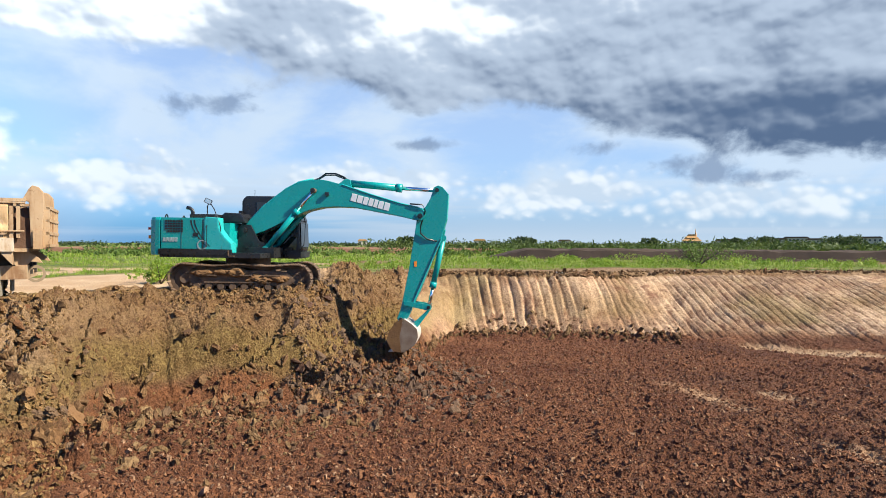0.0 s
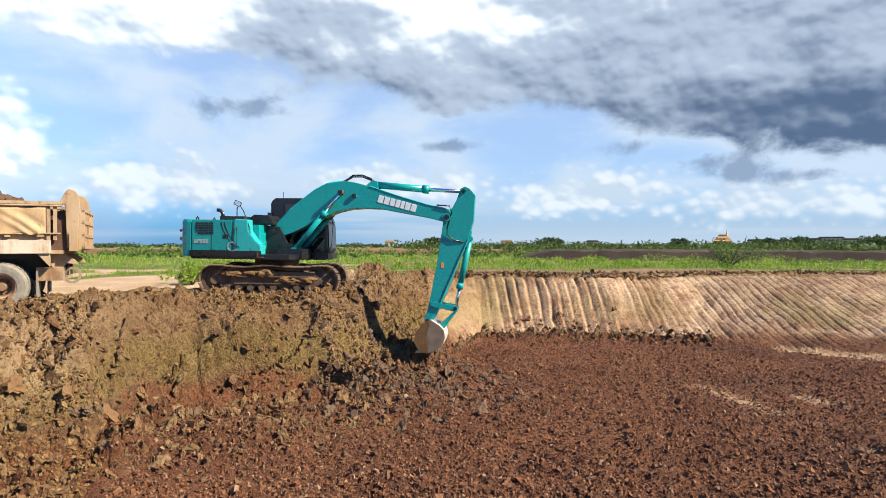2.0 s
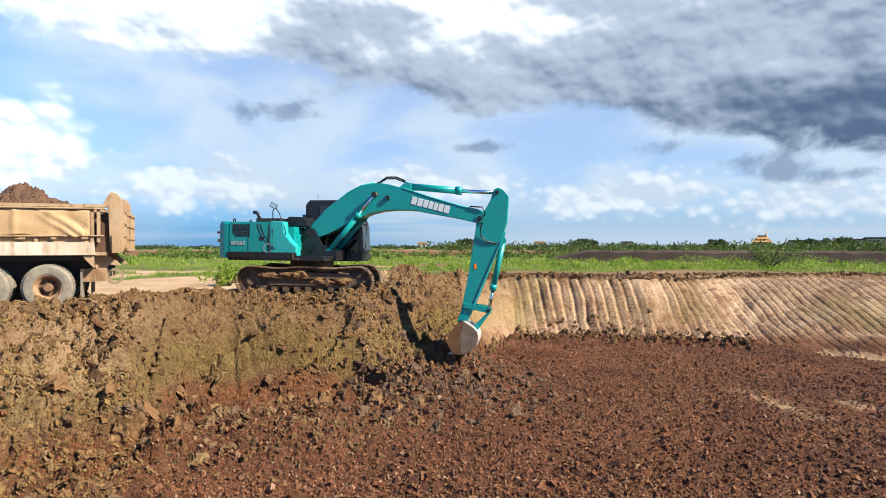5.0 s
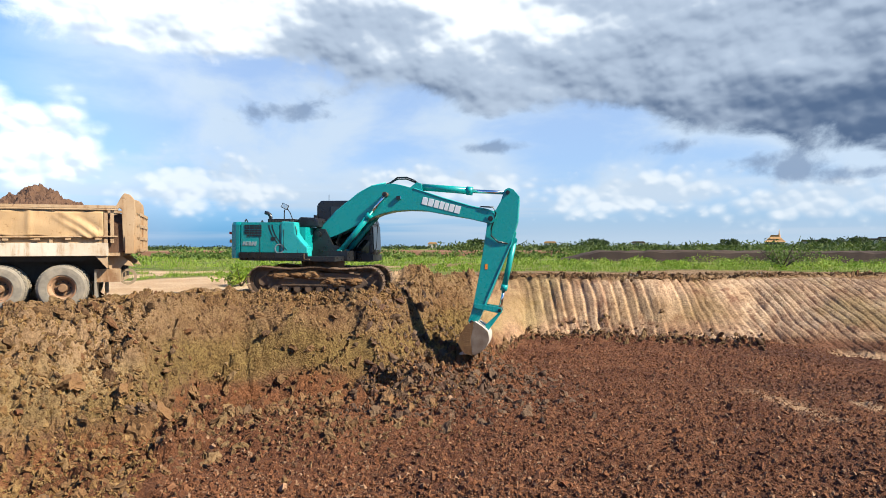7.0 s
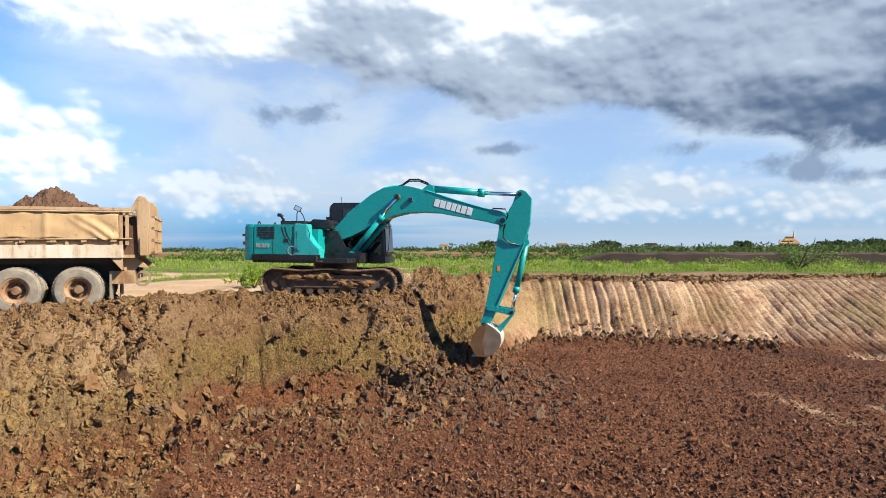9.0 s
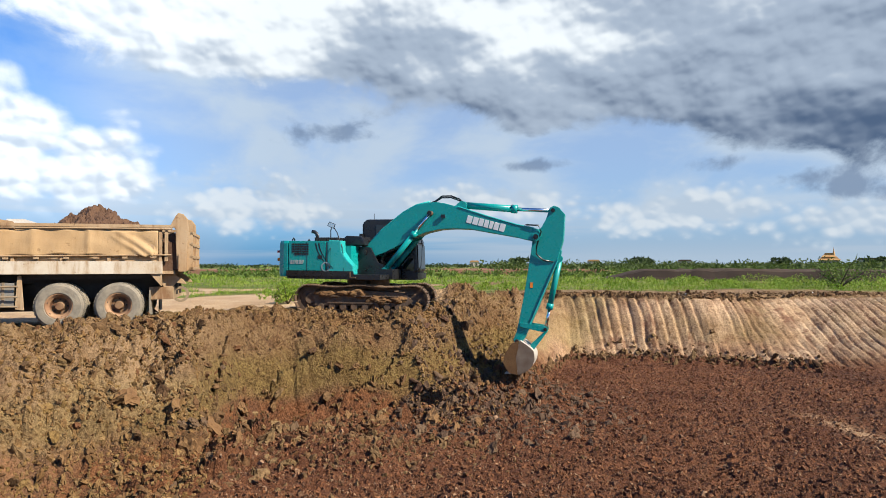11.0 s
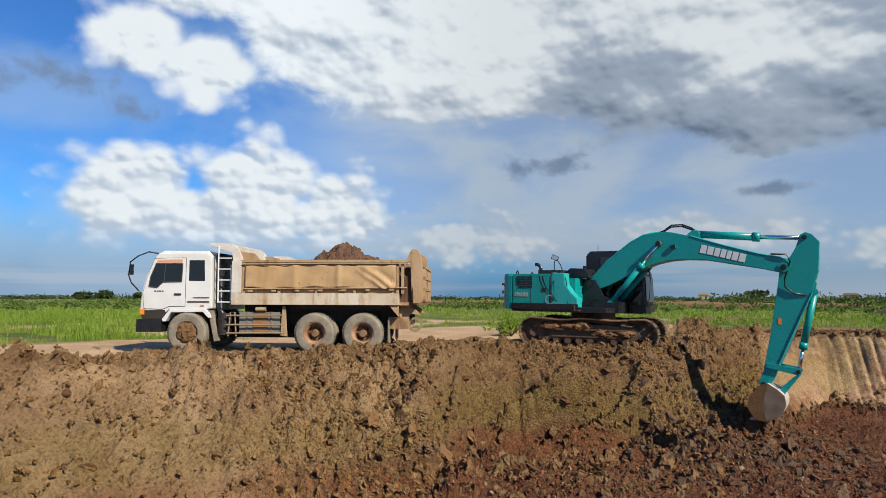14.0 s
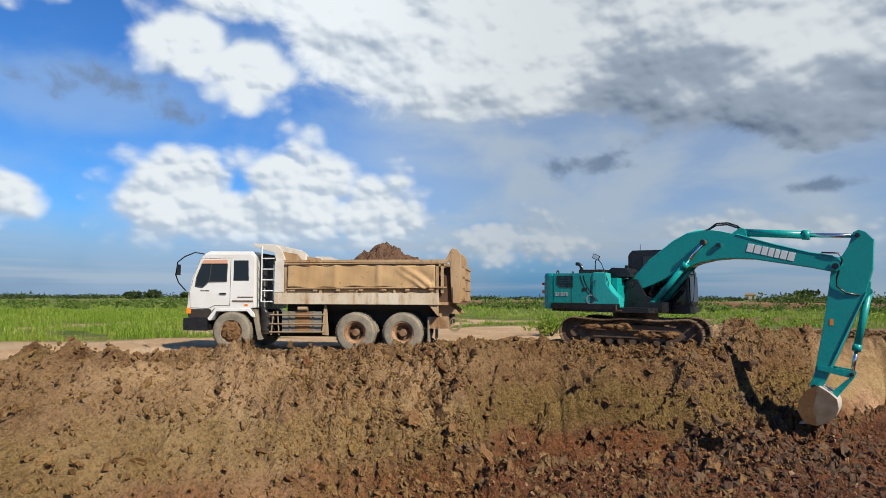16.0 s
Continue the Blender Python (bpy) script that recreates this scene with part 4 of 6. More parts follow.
def excavator_front():
    outline = [(0.02, 1.78), (0.24, 1.70), (0.70, 1.86), (1.43, 2.21), (1.75, 2.37), (2.01, 2.48), (2.41, 2.57), (2.85, 2.60), (3.38, 2.58), (4.77, 2.33), (5.24, 2.22), (5.42, 2.24), (5.50, 2.38), (5.41, 2.58),
               (4.77, 2.71), (3.91, 2.96), (3.03, 3.25), (2.62, 3.36), (2.38, 3.40), (2.14, 3.39), (1.90, 3.36), (1.69, 3.29), (1.33, 3.10), (0.56, 2.50), (0.06, 2.02), (-0.05, 1.90)]
    boom = part("boom", plate(outline, -0.29, 0.29), M_TEAL, exc, "teal cranked steel boom", bevel=0.018)
    # raised edges of the boom's side plates
    bm = bmesh.new()
    for (x0, z0), (x1, z1) in (((3.03, 3.25), (3.91, 2.96)), ((3.91, 2.96), (4.77, 2.71)), ((4.77, 2.71), (5.3, 2.60))):
        for y in (-0.285, 0.285):
            rod(bm, (x0, y, z0), (x1, y, z1), 0.022, n=8)
    part("edge_weld", bm, M_TEAL_PALE, boom)
    pin(boom, 0.10, 1.87, -0.46, 0.42, 0.085)
    pin(boom, 2.19, 3.06, -0.50, 0.47, 0.065)
    pin(boom, 5.35, 2.35, -0.36, 0.36, 0.075)
    bm = lathe([(0.0, -0.02), (0.13, -0.02), (0.13, 0.0), (0.0, 0.0)], n=24)
    bm.transform(pose(5.35, -0.295, 2.35))
    part("boss", bm, M_TEAL, boom)
    for y in (-0.16, 0.10):
        part("ram_bracket", plate([(2.85, 3.26), (3.30, 3.12), (3.22, 3.40), (3.08, 3.44)], y, y + 0.06), M_TEAL, boom, bevel=0.01)
    bm = text_bars([0.16, 0.16, 0.14, 0.13, 0.11, 0.15, 0.16], 0.225, 0.028, slant=0.02)
    bm.transform(Matrix.Translation((3.27, -0.292, 2.78)) @ Matrix.Rotation(radians(14.5), 4, "Y"))
    part("emblem", bm, M_DECAL, boom, "white plain lettering blocks")
    lamp = part("boom_lamp", boxes((2.52, 2.64, -0.36, -0.29, 2.92, 3.02)), M_BLACK, boom, "black work lamp on boom side", bevel=0.02)
    part("lamp_glass", boxes((2.63, 2.65, -0.35, -0.30, 2.93, 3.01)), M_CHROME, lamp)
    # hoses along the boom
    for k, dz in enumerate((0.0, 0.05)):
        pts = [(1.9, 0.05 + 0.1 * k, 3.36), (2.2, 0.05 + 0.1 * k, 3.42 + dz), (2.45, 0.02, 3.56 + dz), (2.75, 0.0, 3.56 + dz), (3.0, -0.02, 3.46 + dz), (3.12, -0.04, 3.42)]
        part("hose", pipe(pts, 0.022), M_BLACK, boom, smooth=True)
    pts = [(0.2, -0.20, 2.16), (0.6, -0.2, 2.58), (1.30, -0.2, 3.12), (1.7, -0.2, 3.33), (2.14, -0.2, 3.43)]
    part("pipe", pipe(pts, 0.025), M_TEAL_PALE, boom, smooth=True)
    for k in range(3):
        pts = [(0.75, -0.22 + 0.12 * k, 1.38), (0.62, -0.3 + 0.1 * k, 1.62), (0.72, -0.26 + 0.1 * k, 1.86), (0.95, -0.2 + 0.1 * k, 1.98)]
        part("hose", pipe(pts, 0.022), M_BLACK, exc, smooth=True)
    for y in (-0.40, 0.37):
        cylinder("boom_ram", (0.78, 1.33), (1.72, 2.46), (2.19, 3.06), y, 0.082)
    cylinder("arm_ram", (3.15, 3.32), (4.75, 3.18), (5.83, 3.12), 0.0, 0.105)
    arm_out = [(5.74, 3.20), (5.86, 3.26), (6.00, 3.20), (6.17, 3.00), (6.13, 2.28), (5.96, 1.66), (5.37, 0.16), (5.03, -0.61), (4.92, -0.78), (4.78, -0.80), (4.69, -0.68), (4.81, -0.36), (5.02, 0.75), (5.20, 1.95), (5.26, 2.45), (5.49, 2.62), (5.62, 2.85)]
    arm = part("arm", plate(arm_out, -0.20, 0.20), M_TEAL, exc, "teal steel dipper arm", bevel=0.016)
    pin(arm, 5.83, 3.12, -0.24, 0.24, 0.06)
    pin(arm, 4.81, -0.70, -0.30, 0.30, 0.055)
    part("arm_bracket", plate([(5.90, 1.45), (6.02, 1.60), (6.08, 1.95), (5.95, 2.05)], -0.10, 0.10), M_TEAL, arm, bevel=0.01)
    part("caution_mark", boxes((5.18, 5.26, -0.208, -0.20, 0.86, 1.02)), M_ORANGE, arm, "orange warning label")
    pts = [(5.05, -0.31, 2.70), (5.42, -0.33, 2.68), (5.50, -0.31, 2.50), (5.36, -0.26, 2.05), (5.36, -0.24, 1.85), (5.55, -0.23, 1.68), (5.85, -0.2, 1.62)]
    part("hose", pipe(pts, 0.022), M_BLACK, arm, smooth=True)
    part("pipe", pipe([(5.98, -0.21, 1.70), (5.66, -0.215, 0.95), (5.35, -0.215, 0.22), (5.12, -0.21, -0.33)], 0.018), M_TEAL_PALE, arm)
    cylinder("bucket_ram", (6.02, 1.72), (5.72, 0.25), (5.62, -0.30), 0.0, 0.085)
    for y in (-0.25, 0.21):
        part("guide_link", plate([(4.90, -0.15), (4.88, -0.28), (5.60, -0.42), (5.70, -0.36), (5.68, -0.25)], y, y + 0.04), M_TEAL, exc, bevel=0.008)
    part("bucket_link", plate([(5.58, -0.42), (5.70, -0.38), (5.28, -0.96), (5.16, -0.99), (5.08, -0.90)], -0.18, 0.18), M_TEAL, exc, bevel=0.012)
    pin(exc, 5.63, -0.33, -0.30, 0.30, 0.05)
    # bucket: two cheek plates, a curved shell, lip and teeth
    rim = [(4.66, -0.78), (4.95, -0.66), (5.22, -0.84), (5.34, -0.92), (5.41, -1.02), (5.45, -1.14), (5.45, -1.28), (5.42, -1.41), (5.36, -1.53), (5.26, -1.64), (5.14, -1.72), (4.98, -1.79), (4.82, -1.82), (4.60, -1.80)]
    bm = bmesh.new()
    inner = [(x + (4.85 - x) * 0.07, z + (-1.25 - z) * 0.07) for x, z in rim]
    L = []
    for (x, z), (xi, zi) in zip(rim, inner):
        L.append([bm.verts.new((x, -0.55, z)), bm.verts.new((x, 0.55, z)), bm.verts.new((xi, 0.55, zi)), bm.verts.new((xi, -0.55, zi))])
    for p, q in zip(L, L[1:]):
        for k in range(4):
            bm.faces.new((p[k], p[(k + 1) % 4], q[(k + 1) % 4], q[k]))
    bm.faces.new(L[0])
    bm.faces.new(L[-1][::-1])
    bmesh.ops.recalc_face_normals(bm, faces=bm.faces)
    bucket = part("bucket", bm, M_BUCKET, exc, "worn steel digging bucket smeared with clay")
    # cheeks and cutters in darker brown than the shell
    for y in (-0.575, 0.55):
        cheek = [(4.93, -0.64), (4.80, -1.28), (4.88, -1.85), (5.15, -1.74), (5.36, -1.55), (5.46, -1.28), (5.42, -1.0), (5.22, -0.82)]
        part("cheek_plate", plate(cheek, y, y + 0.028), M_BROWN_STEEL, bucket, "dark brown cheek plate", bevel=0.006)
        cutter = [(4.66, -0.76), (4.42, -1.10), (4.34, -1.42), (4.46, -1.66), (4.60, -1.82), (4.87, -1.85), (4.79, -1.28), (4.92, -0.64)]
        part("side_cutter", plate(cutter, y - 0.012, y + 0.03), M_CLOD, bucket, "brown side cutter", bevel=0.006)
    tooth = None
    for k in range(5):
        bm = plate([(0.0, 0.045), (0.0, -0.045), (-0.22, -0.015), (-0.24, 0.01)], -0.05, 0.05)
        if tooth is None:
            tooth = part("tooth", bm, M_BUCKET, bucket, bevel=0.006)
            ob = tooth
        else:
            bm.free()
            ob = new("tooth", tooth.data)
            ob.parent = bucket
        ob.matrix_local = pose(4.62, -0.46 + 0.23 * k, -1.80, 0, -8, 0)
    about = Matrix.Translation((4.86, 0, -0.70))
    bucket.matrix_local = about @ Matrix.Scale(0.82, 4) @ about.inverted()
    for y in (-0.20, 0.15):
        part("bucket_ear", plate([(4.70, -0.60), (4.92, -0.58), (5.30, -0.86), (5.16, -1.02), (4.8, -0.86)], y - 0.03, y + 0.08), M_BUCKET, bucket, bevel=0.008)


undercarriage()
excavator_upper()
excavator_front()


# ---- the dump truck: x ahead, y to its own left (towards the pit), origin on the ground ----
TRUCK_M = pose(-12.785, 14.236, 0.05, 0, 0, 206)
truck = empty("dump_truck", TRUCK_M, "white-cabbed dusty tan dump truck parked at the pit edge", "dump truck")


nut_bm = rod(bmesh.new(), (0, 0, 0), (0, 0.035, 0), 0.019, n=6)
NUT = bpy.data.meshes.new("wheel_nut")
nut_bm.to_mesh(NUT)
nut_bm.free()
NUT.materials.append(M_DARK)


def wheel(x, y, parent, out, dual=False, muddy=False, r=0.525):
    """A wheel at x with its outer face at y; out is +1 or -1, the side that it faces."""
    w = 0.27
    prof = [(0.30, 0.0), (0.31, 0.02), (0.40, 0.025), (0.47, 0.02), (0.505, -0.01), (r, -0.05), (r, -0.22), (0.505, -0.26), (0.47, -0.29), (0.31, -0.29), (0.30, -0.27)]
    bm = lathe(prof, n=44)
    # tread blocks
    for k in range(36):
        a = k * math.tau / 36
        for off in (0.0, 0.5):
            m = Matrix.Rotation(-(a + off * math.tau / 36), 4, "Y") @ Matrix.Translation((r, -0.085 - 0.105 * (off > 0), 0))
            vs = box(bm, -0.01, 0.014, -0.045, 0.045, -0.032, 0.032)
            for v in vs:
                v.co = m @ v.co
    flip = Matrix.Identity(4) if out > 0 else Matrix.Rotation(math.pi, 4, "Z")
    place = Matrix.Translation((x, y, r - 0.02)) @ flip
    bm.transform(place)
    wob = part("wheel", bm, M_RUBBER, parent, "dusty grey truck tyre on rusty rim")
    if dual:
        ring = [(0.305, -0.005), (0.29, 0.004), (0.265, -0.01), (0.25, -0.05), (0.215, -0.075), (0.21, -0.08)]
        dish = [(0.215, -0.078), (0.20, -0.10), (0.19, -0.17), (0.11, -0.175), (0.095, -0.06), (0.085, -0.045), (0.0, -0.045)]
    else:
        ring = [(0.305, -0.005), (0.285, 0.0), (0.27, -0.02), (0.25, -0.05)]
        dish = [(0.25, -0.05), (0.20, -0.05), (0.11, -0.04), (0.10, -0.02), (0.075, 0.0), (0.0, 0.0)]
    bm = lathe(ring, n=36)
    bm.transform(place)
    part("rim", bm, M_RIM, wob, "rusty brown steel rim", smooth=True)
    bm = lathe(dish, n=36)
    bm.transform(place)
    part("hub", bm, M_RUST, wob, "rusty wheel hub")
    spots_ = [(0.155, k * math.tau / 8, -0.17 if dual else -0.06) for k in range(8)] + [(0.262, k * math.tau / 6 + 0.3, -0.055) for k in range(6)]
    for ring_r, a, across in spots_:
        nut = new("wheel_nut", NUT)
        nut.parent = wob
        nut.matrix_local = place @ Matrix.Translation((ring_r * math.cos(a), across, ring_r * math.sin(a)))
    if muddy:
        bm = bmesh.new()
        bmesh.ops.create_icosphere(bm, subdivisions=4, radius=0.26)
        for v in bm.verts:
            v.co.y *= 0.35
            v.co += v.co.normalized() * 0.05 * noise.noise(v.co * 11) + v.co.normalized() * 0.03 * noise.noise(v.co * 26)
        bm.transform(place)
        part("caked_mud", bm, M_CLOD, wob, "brown clay caked in the rim")
    return wob


def truck_chassis():
    part("chassis", boxes((-3.35, 3.3, -0.45, -0.33, 0.72, 1.0), (-3.35, 3.3, 0.33, 0.45, 0.72, 1.0), (-3.2, -3.1, -0.45, 0.45, 0.75, 0.95), (0.2, 0.3, -0.45, 0.45, 0.75, 0.95), (1.8, 1.9, -0.45, 0.45, 0.75, 0.95),
                           (-2.6, -0.4, -0.40, 0.40, 0.55, 0.75), (-0.9, 1.7, -0.30, 0.30, 0.45, 0.80), (2.0, 3.2, -0.42, 0.42, 0.50, 1.0)), M_DARK, truck, bevel=0.01)
    for x in (-0.86, -2.12, 2.53):
        part("axle", rod(bmesh.new(), (x, -1.0, 0.5), (x, 1.0, 0.5), 0.09), M_DARK, truck)
    for out in (1, -1):
        wheel(2.53, 1.24 * out, truck, out, False, True)
        for x in (-0.86, -2.12):
            wheel(x, 1.24 * out, truck, out, True)
            wheel(x, 0.90 * out, truck, out, False)
    # bumper, lamps
    bumper = part("bumper", boxes((3.30, 3.90, -1.22, 1.22, 0.52, 0.86), (3.22, 3.5, 0.95, 1.23, 0.52, 0.86)), M_BLACK, truck, "dark grey bumper, scuffed", bevel=0.04)
    for y in (0.85, -0.85):
        part("headlamp", boxes((3.87, 3.915, y - 0.2, y + 0.2, 0.60, 0.76)), M_CHROME, bumper, bevel=0.01)
    # tank behind the guard rails
    tank = part("fuel_tank", boxes((0.09, 1.17, 0.55, 1.12, 0.50, 1.05)), M_GREY_TANK, truck, "grey fuel tank stained with rust", bevel=0.07)
    part("tank_strap", boxes((0.28, 0.33, 0.54, 1.135, 0.49, 1.06)), M_RAIL, tank)
    part("rust_panel", boxes((0.40, 0.80, 1.115, 1.135, 0.51, 1.04)), M_RUST_ORANGE, tank, "rust-brown patch on tank", bevel=0.004)
    part("tank_strap", boxes((0.93, 0.98, 0.54, 1.135, 0.49, 1.06)), M_RAIL, tank)
    guard = part("side_guard", pipe([(1.48, 1.22, 0.96), (-0.02, 1.22, 0.97)], 0.022), M_RAIL, truck)
    for z in (0.72, 0.50):
        part("guard_rail", pipe([(1.48, 1.22, z), (-0.02, 1.22, z + 0.01)], 0.022), M_RAIL, guard)
    for x, lean in ((1.38, 0.06), (1.27, -0.05)):
        part("guard_post", pipe([(x, 1.2, 1.05), (x + lean, 1.2, 0.42)], 0.02), M_RAIL, guard)
    part("guard_plate", plate([(-0.12, 0.42), (0.06, 0.44), (0.02, 1.2), (-0.02, 1.22), (-0.06, 1.2)], 1.10, 1.14), M_TAN, truck, bevel=0.006)
    # added dark box on the far side, closes the view through the shaded underside
    part("far_dark_box", boxes((0.0, 1.4, -1.12, -0.50, 0.42, 1.10)), M_DARK, truck, bevel=0.03)
    part("gearbox", boxes((-0.6, 2.0, -0.48, 0.30, 0.34, 0.80)), M_DARK, truck, bevel=0.05)
    # intake pipe and filters behind the cab
    bm = pipe([(1.75, 0.95, 2.2), (1.75, 0.95, 1.2), (1.72, 1.0, 1.05), (1.60, 1.05, 0.95)], 0.08, 14)
    part("intake_pipe", bm, M_BLACK, truck, smooth=True)
    bm = rod(bmesh.new(), (1.62, 0.98, 0.45), (1.62, 0.98, 1.02), 0.17, n=24)
    rod(bm, (1.62, 0.98, 0.82), (1.62, 0.98, 0.88), 0.185, n=24)
    rod(bm, (1.62, 0.98, 0.52), (1.62, 0.98, 0.58), 0.185, n=24)
    part("air_filter", bm, M_DARK, truck, "dark dusty air filter canister")
    bm = rod(bmesh.new(), (0.72, 1.15, 1.13), (0.45, 1.15, 1.13), 0.06)
    rod(bm, (0.58, 1.15, 1.13), (0.58, 1.15, 1.2), 0.02)
    part("work_lamp", bm, M_TAN, truck)
    # mud flaps and rear gear
    part("mud_flap", plate([(1.92, 1.10), (2.0, 1.1), (1.82, 0.28), (1.70, 0.30)], 0.75, 1.16), M_RUBBER, truck)
    for y in (0.62, -1.1):
        part("mud_flap", boxes((-2.80, -2.77, y, y + 0.5, 0.25, 0.85)), M_RUBBER, truck)
    part("rear_beam", boxes((-3.30, -2.75, 0.55, 0.98, 0.62, 0.92), (-3.30, -3.12, -1.0, 0.55, 0.62, 0.80)), M_TAN, truck, bevel=0.02)
    hook = lathe([(0.14, -0.03), (0.20, -0.03), (0.20, 0.03), (0.14, 0.03), (0.14, -0.03)], n=24)
    hook.transform(pose(-3.42, 0.45, 0.72))
    part("tow_hook", hook, M_RAIL, truck)


def truck_cab():
    prof = [(1.90, 1.14), (1.98, 1.14), (2.06, 1.10), (3.05, 1.12), (3.30, 0.86), (3.78, 0.86), (3.83, 1.10), (3.80, 1.55), (3.70, 1.95), (3.50, 2.42), (3.43, 2.54), (3.28, 2.61), (2.05, 2.61), (1.93, 2.54)]
    cab = part("cab", plate(prof, -1.18, 1.18), M_WHITE, truck, "white painted cab, scuffed and dusty", bevel=0.035)
    # roof cap
    part("roof_cap", plate([(1.95, 2.56), (3.46, 2.50), (3.40, 2.61), (3.25, 2.68), (2.05, 2.67)], -1.12, 1.12), M_WHITE, cab, bevel=0.04)
    for y0, y1 in ((1.172, 1.196), (-1.196, -1.172)):
        door = part("door", plate([(2.62, 1.20), (3.05, 1.20), (3.22, 1.12), (3.72, 1.14), (3.76, 1.55), (3.66, 1.95), (3.47, 2.46), (2.62, 2.48)], y0, y1), M_WHITE, cab, bevel=0.008)
        s = 1 if y0 > 0 else -1
        ya, yb = (y1 - 0.002, y1 + 0.006) if s > 0 else (y0 - 0.006, y0 + 0.002)
        part("door_window", plate([(2.72, 1.85), (3.22, 1.84), (3.38, 1.69), (3.60, 1.72), (3.56, 1.98), (3.42, 2.33), (2.70, 2.33)], ya, yb), M_GLASS_DARK, door, "dark cab side glass")
        part("sun_visor", plate([(2.70, 2.335), (3.41, 2.335), (3.37, 2.43), (2.70, 2.44)], ya, yb + 0.02 * s), material("pink_visor", (0.55, 0.30, 0.20), 0.6) if s > 0 else M_TAN, door, "faded brown window visor")
        seam = bmesh.new()
        edge = [(2.62, 1.20), (3.05, 1.20), (3.22, 1.12), (3.72, 1.14), (3.76, 1.55), (3.66, 1.95), (3.47, 2.46), (2.62, 2.48)]
        for q0, q1 in zip(edge, edge[1:] + edge[:1]):
            rod(seam, (q0[0], ya - 0.012 * s, q0[1]), (q1[0], ya - 0.012 * s, q1[1]), 0.011, n=6)
        part("door_seam", seam, M_SEAM, door)
        seam = bmesh.new()
        edge = [(2.72, 1.85), (3.22, 1.84), (3.38, 1.69), (3.60, 1.72), (3.56, 1.98), (3.42, 2.33), (2.70, 2.33)]
        for q0, q1 in zip(edge, edge[1:] + edge[:1]):
            rod(seam, (q0[0], yb, q0[1]), (q1[0], yb, q1[1]), 0.013, n=6)
        part("window_seal", seam, M_SEAM, door)
        part("window_divider", pipe([(3.20, yb, 1.85), (3.16, yb, 2.33)], 0.012), M_SEAM, door)
        part("door_handle", boxes((2.72, 2.90, min(ya, ya + 0.03 * s), max(ya, ya + 0.03 * s), 1.50, 1.54)), M_BLACK, door, bevel=0.01)
        part("lettering", text_bars([0.05] * 4, 0.035, 0.015), M_BLACK, door).matrix_local = pose(3.45, ya, 1.58, 0, 0, 180)
        part("rear_window", plate([(2.10, 1.87), (2.53, 1.87), (2.53, 2.42), (2.12, 2.42)], ya - 0.024 * s, yb - 0.018 * s), M_GLASS_DARK, cab, "dark cab quarter glass")
        part("sill_trim", boxes((1.97, 2.55, min(ya, ya - 0.02 * s), max(ya, ya - 0.02 * s), 1.30, 1.34), (1.97, 2.4, min(ya, ya - 0.02 * s), max(ya, ya - 0.02 * s), 1.42, 1.44)), M_STEEL, cab)
        part("side_marker", boxes((2.10, 2.20, min(ya, ya - 0.02 * s), max(ya, ya - 0.02 * s), 1.20, 1.24)), M_ORANGE, cab)
        part("lower_panel", plate([(3.22, 0.87), (3.77, 0.87), (3.80, 1.10), (3.16, 1.10), (3.12, 1.0)], *sorted((1.178 * s, 1.20 * s))), M_DARK, cab, "dark grey lower cab panel")
        arch = [(3.20, 0.80), (3.22, 0.86), (3.02, 1.12), (2.06, 1.13), (1.93, 1.0), (1.90, 0.9), (1.98, 0.9), (2.12, 1.05), (2.98, 1.04), (3.12, 0.80)]
        part("wheel_arch", plate(arch, *sorted((0.95 * s, 1.21 * s))), M_WHITE, cab, bevel=0.01)
        part("indicator", boxes((3.70, 3.83, *sorted((1.10 * s, 1.205 * s)), 0.98, 1.12)), M_ORANGE, cab, "orange indicator lens", bevel=0.01)
        # mirror arms
        pts = [(3.40, 1.12 * s, 2.60), (3.62, 1.22 * s, 2.64), (3.85, 1.34 * s, 2.52), (4.02, 1.40 * s, 2.36), (4.06, 1.40 * s, 2.02), (4.0, 1.36 * s, 1.82), (3.86, 1.22 * s, 1.60)]
        ma = part("mirror_arm", pipe(pts, 0.018), M_BLACK, cab, smooth=True)
        part("mirror", boxes((3.96, 4.01, *sorted((1.33 * s, 1.45 * s)), 2.02, 2.30)), M_BLACK, ma, bevel=0.015)
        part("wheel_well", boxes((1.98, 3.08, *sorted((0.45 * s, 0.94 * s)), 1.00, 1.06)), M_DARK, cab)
    bm = bmesh.new()
    a = [(3.815, y, 1.62) for y in (-1.05, 1.05)] + [(3.49, y, 2.46) for y in (1.05, -1.05)]
    vs = [bm.verts.new(p) for p in a] + [bm.verts.new((p[0] + 0.015, p[1], p[2] + 0.006)) for p in a]
    bm.faces.new(vs[4:])
    bm.faces.new(vs[3::-1])
    for k in range(4):
        bm.faces.new((vs[k], vs[(k + 1) % 4], vs[4 + (k + 1) % 4], vs[4 + k]))
    part("windscreen", bm, M_GLASS_DARK, cab)
    part("back_panel", boxes((1.80, 1.895, -1.0, 0.9, 1.1, 2.62)), M_BLACK, truck, bevel=0.03)


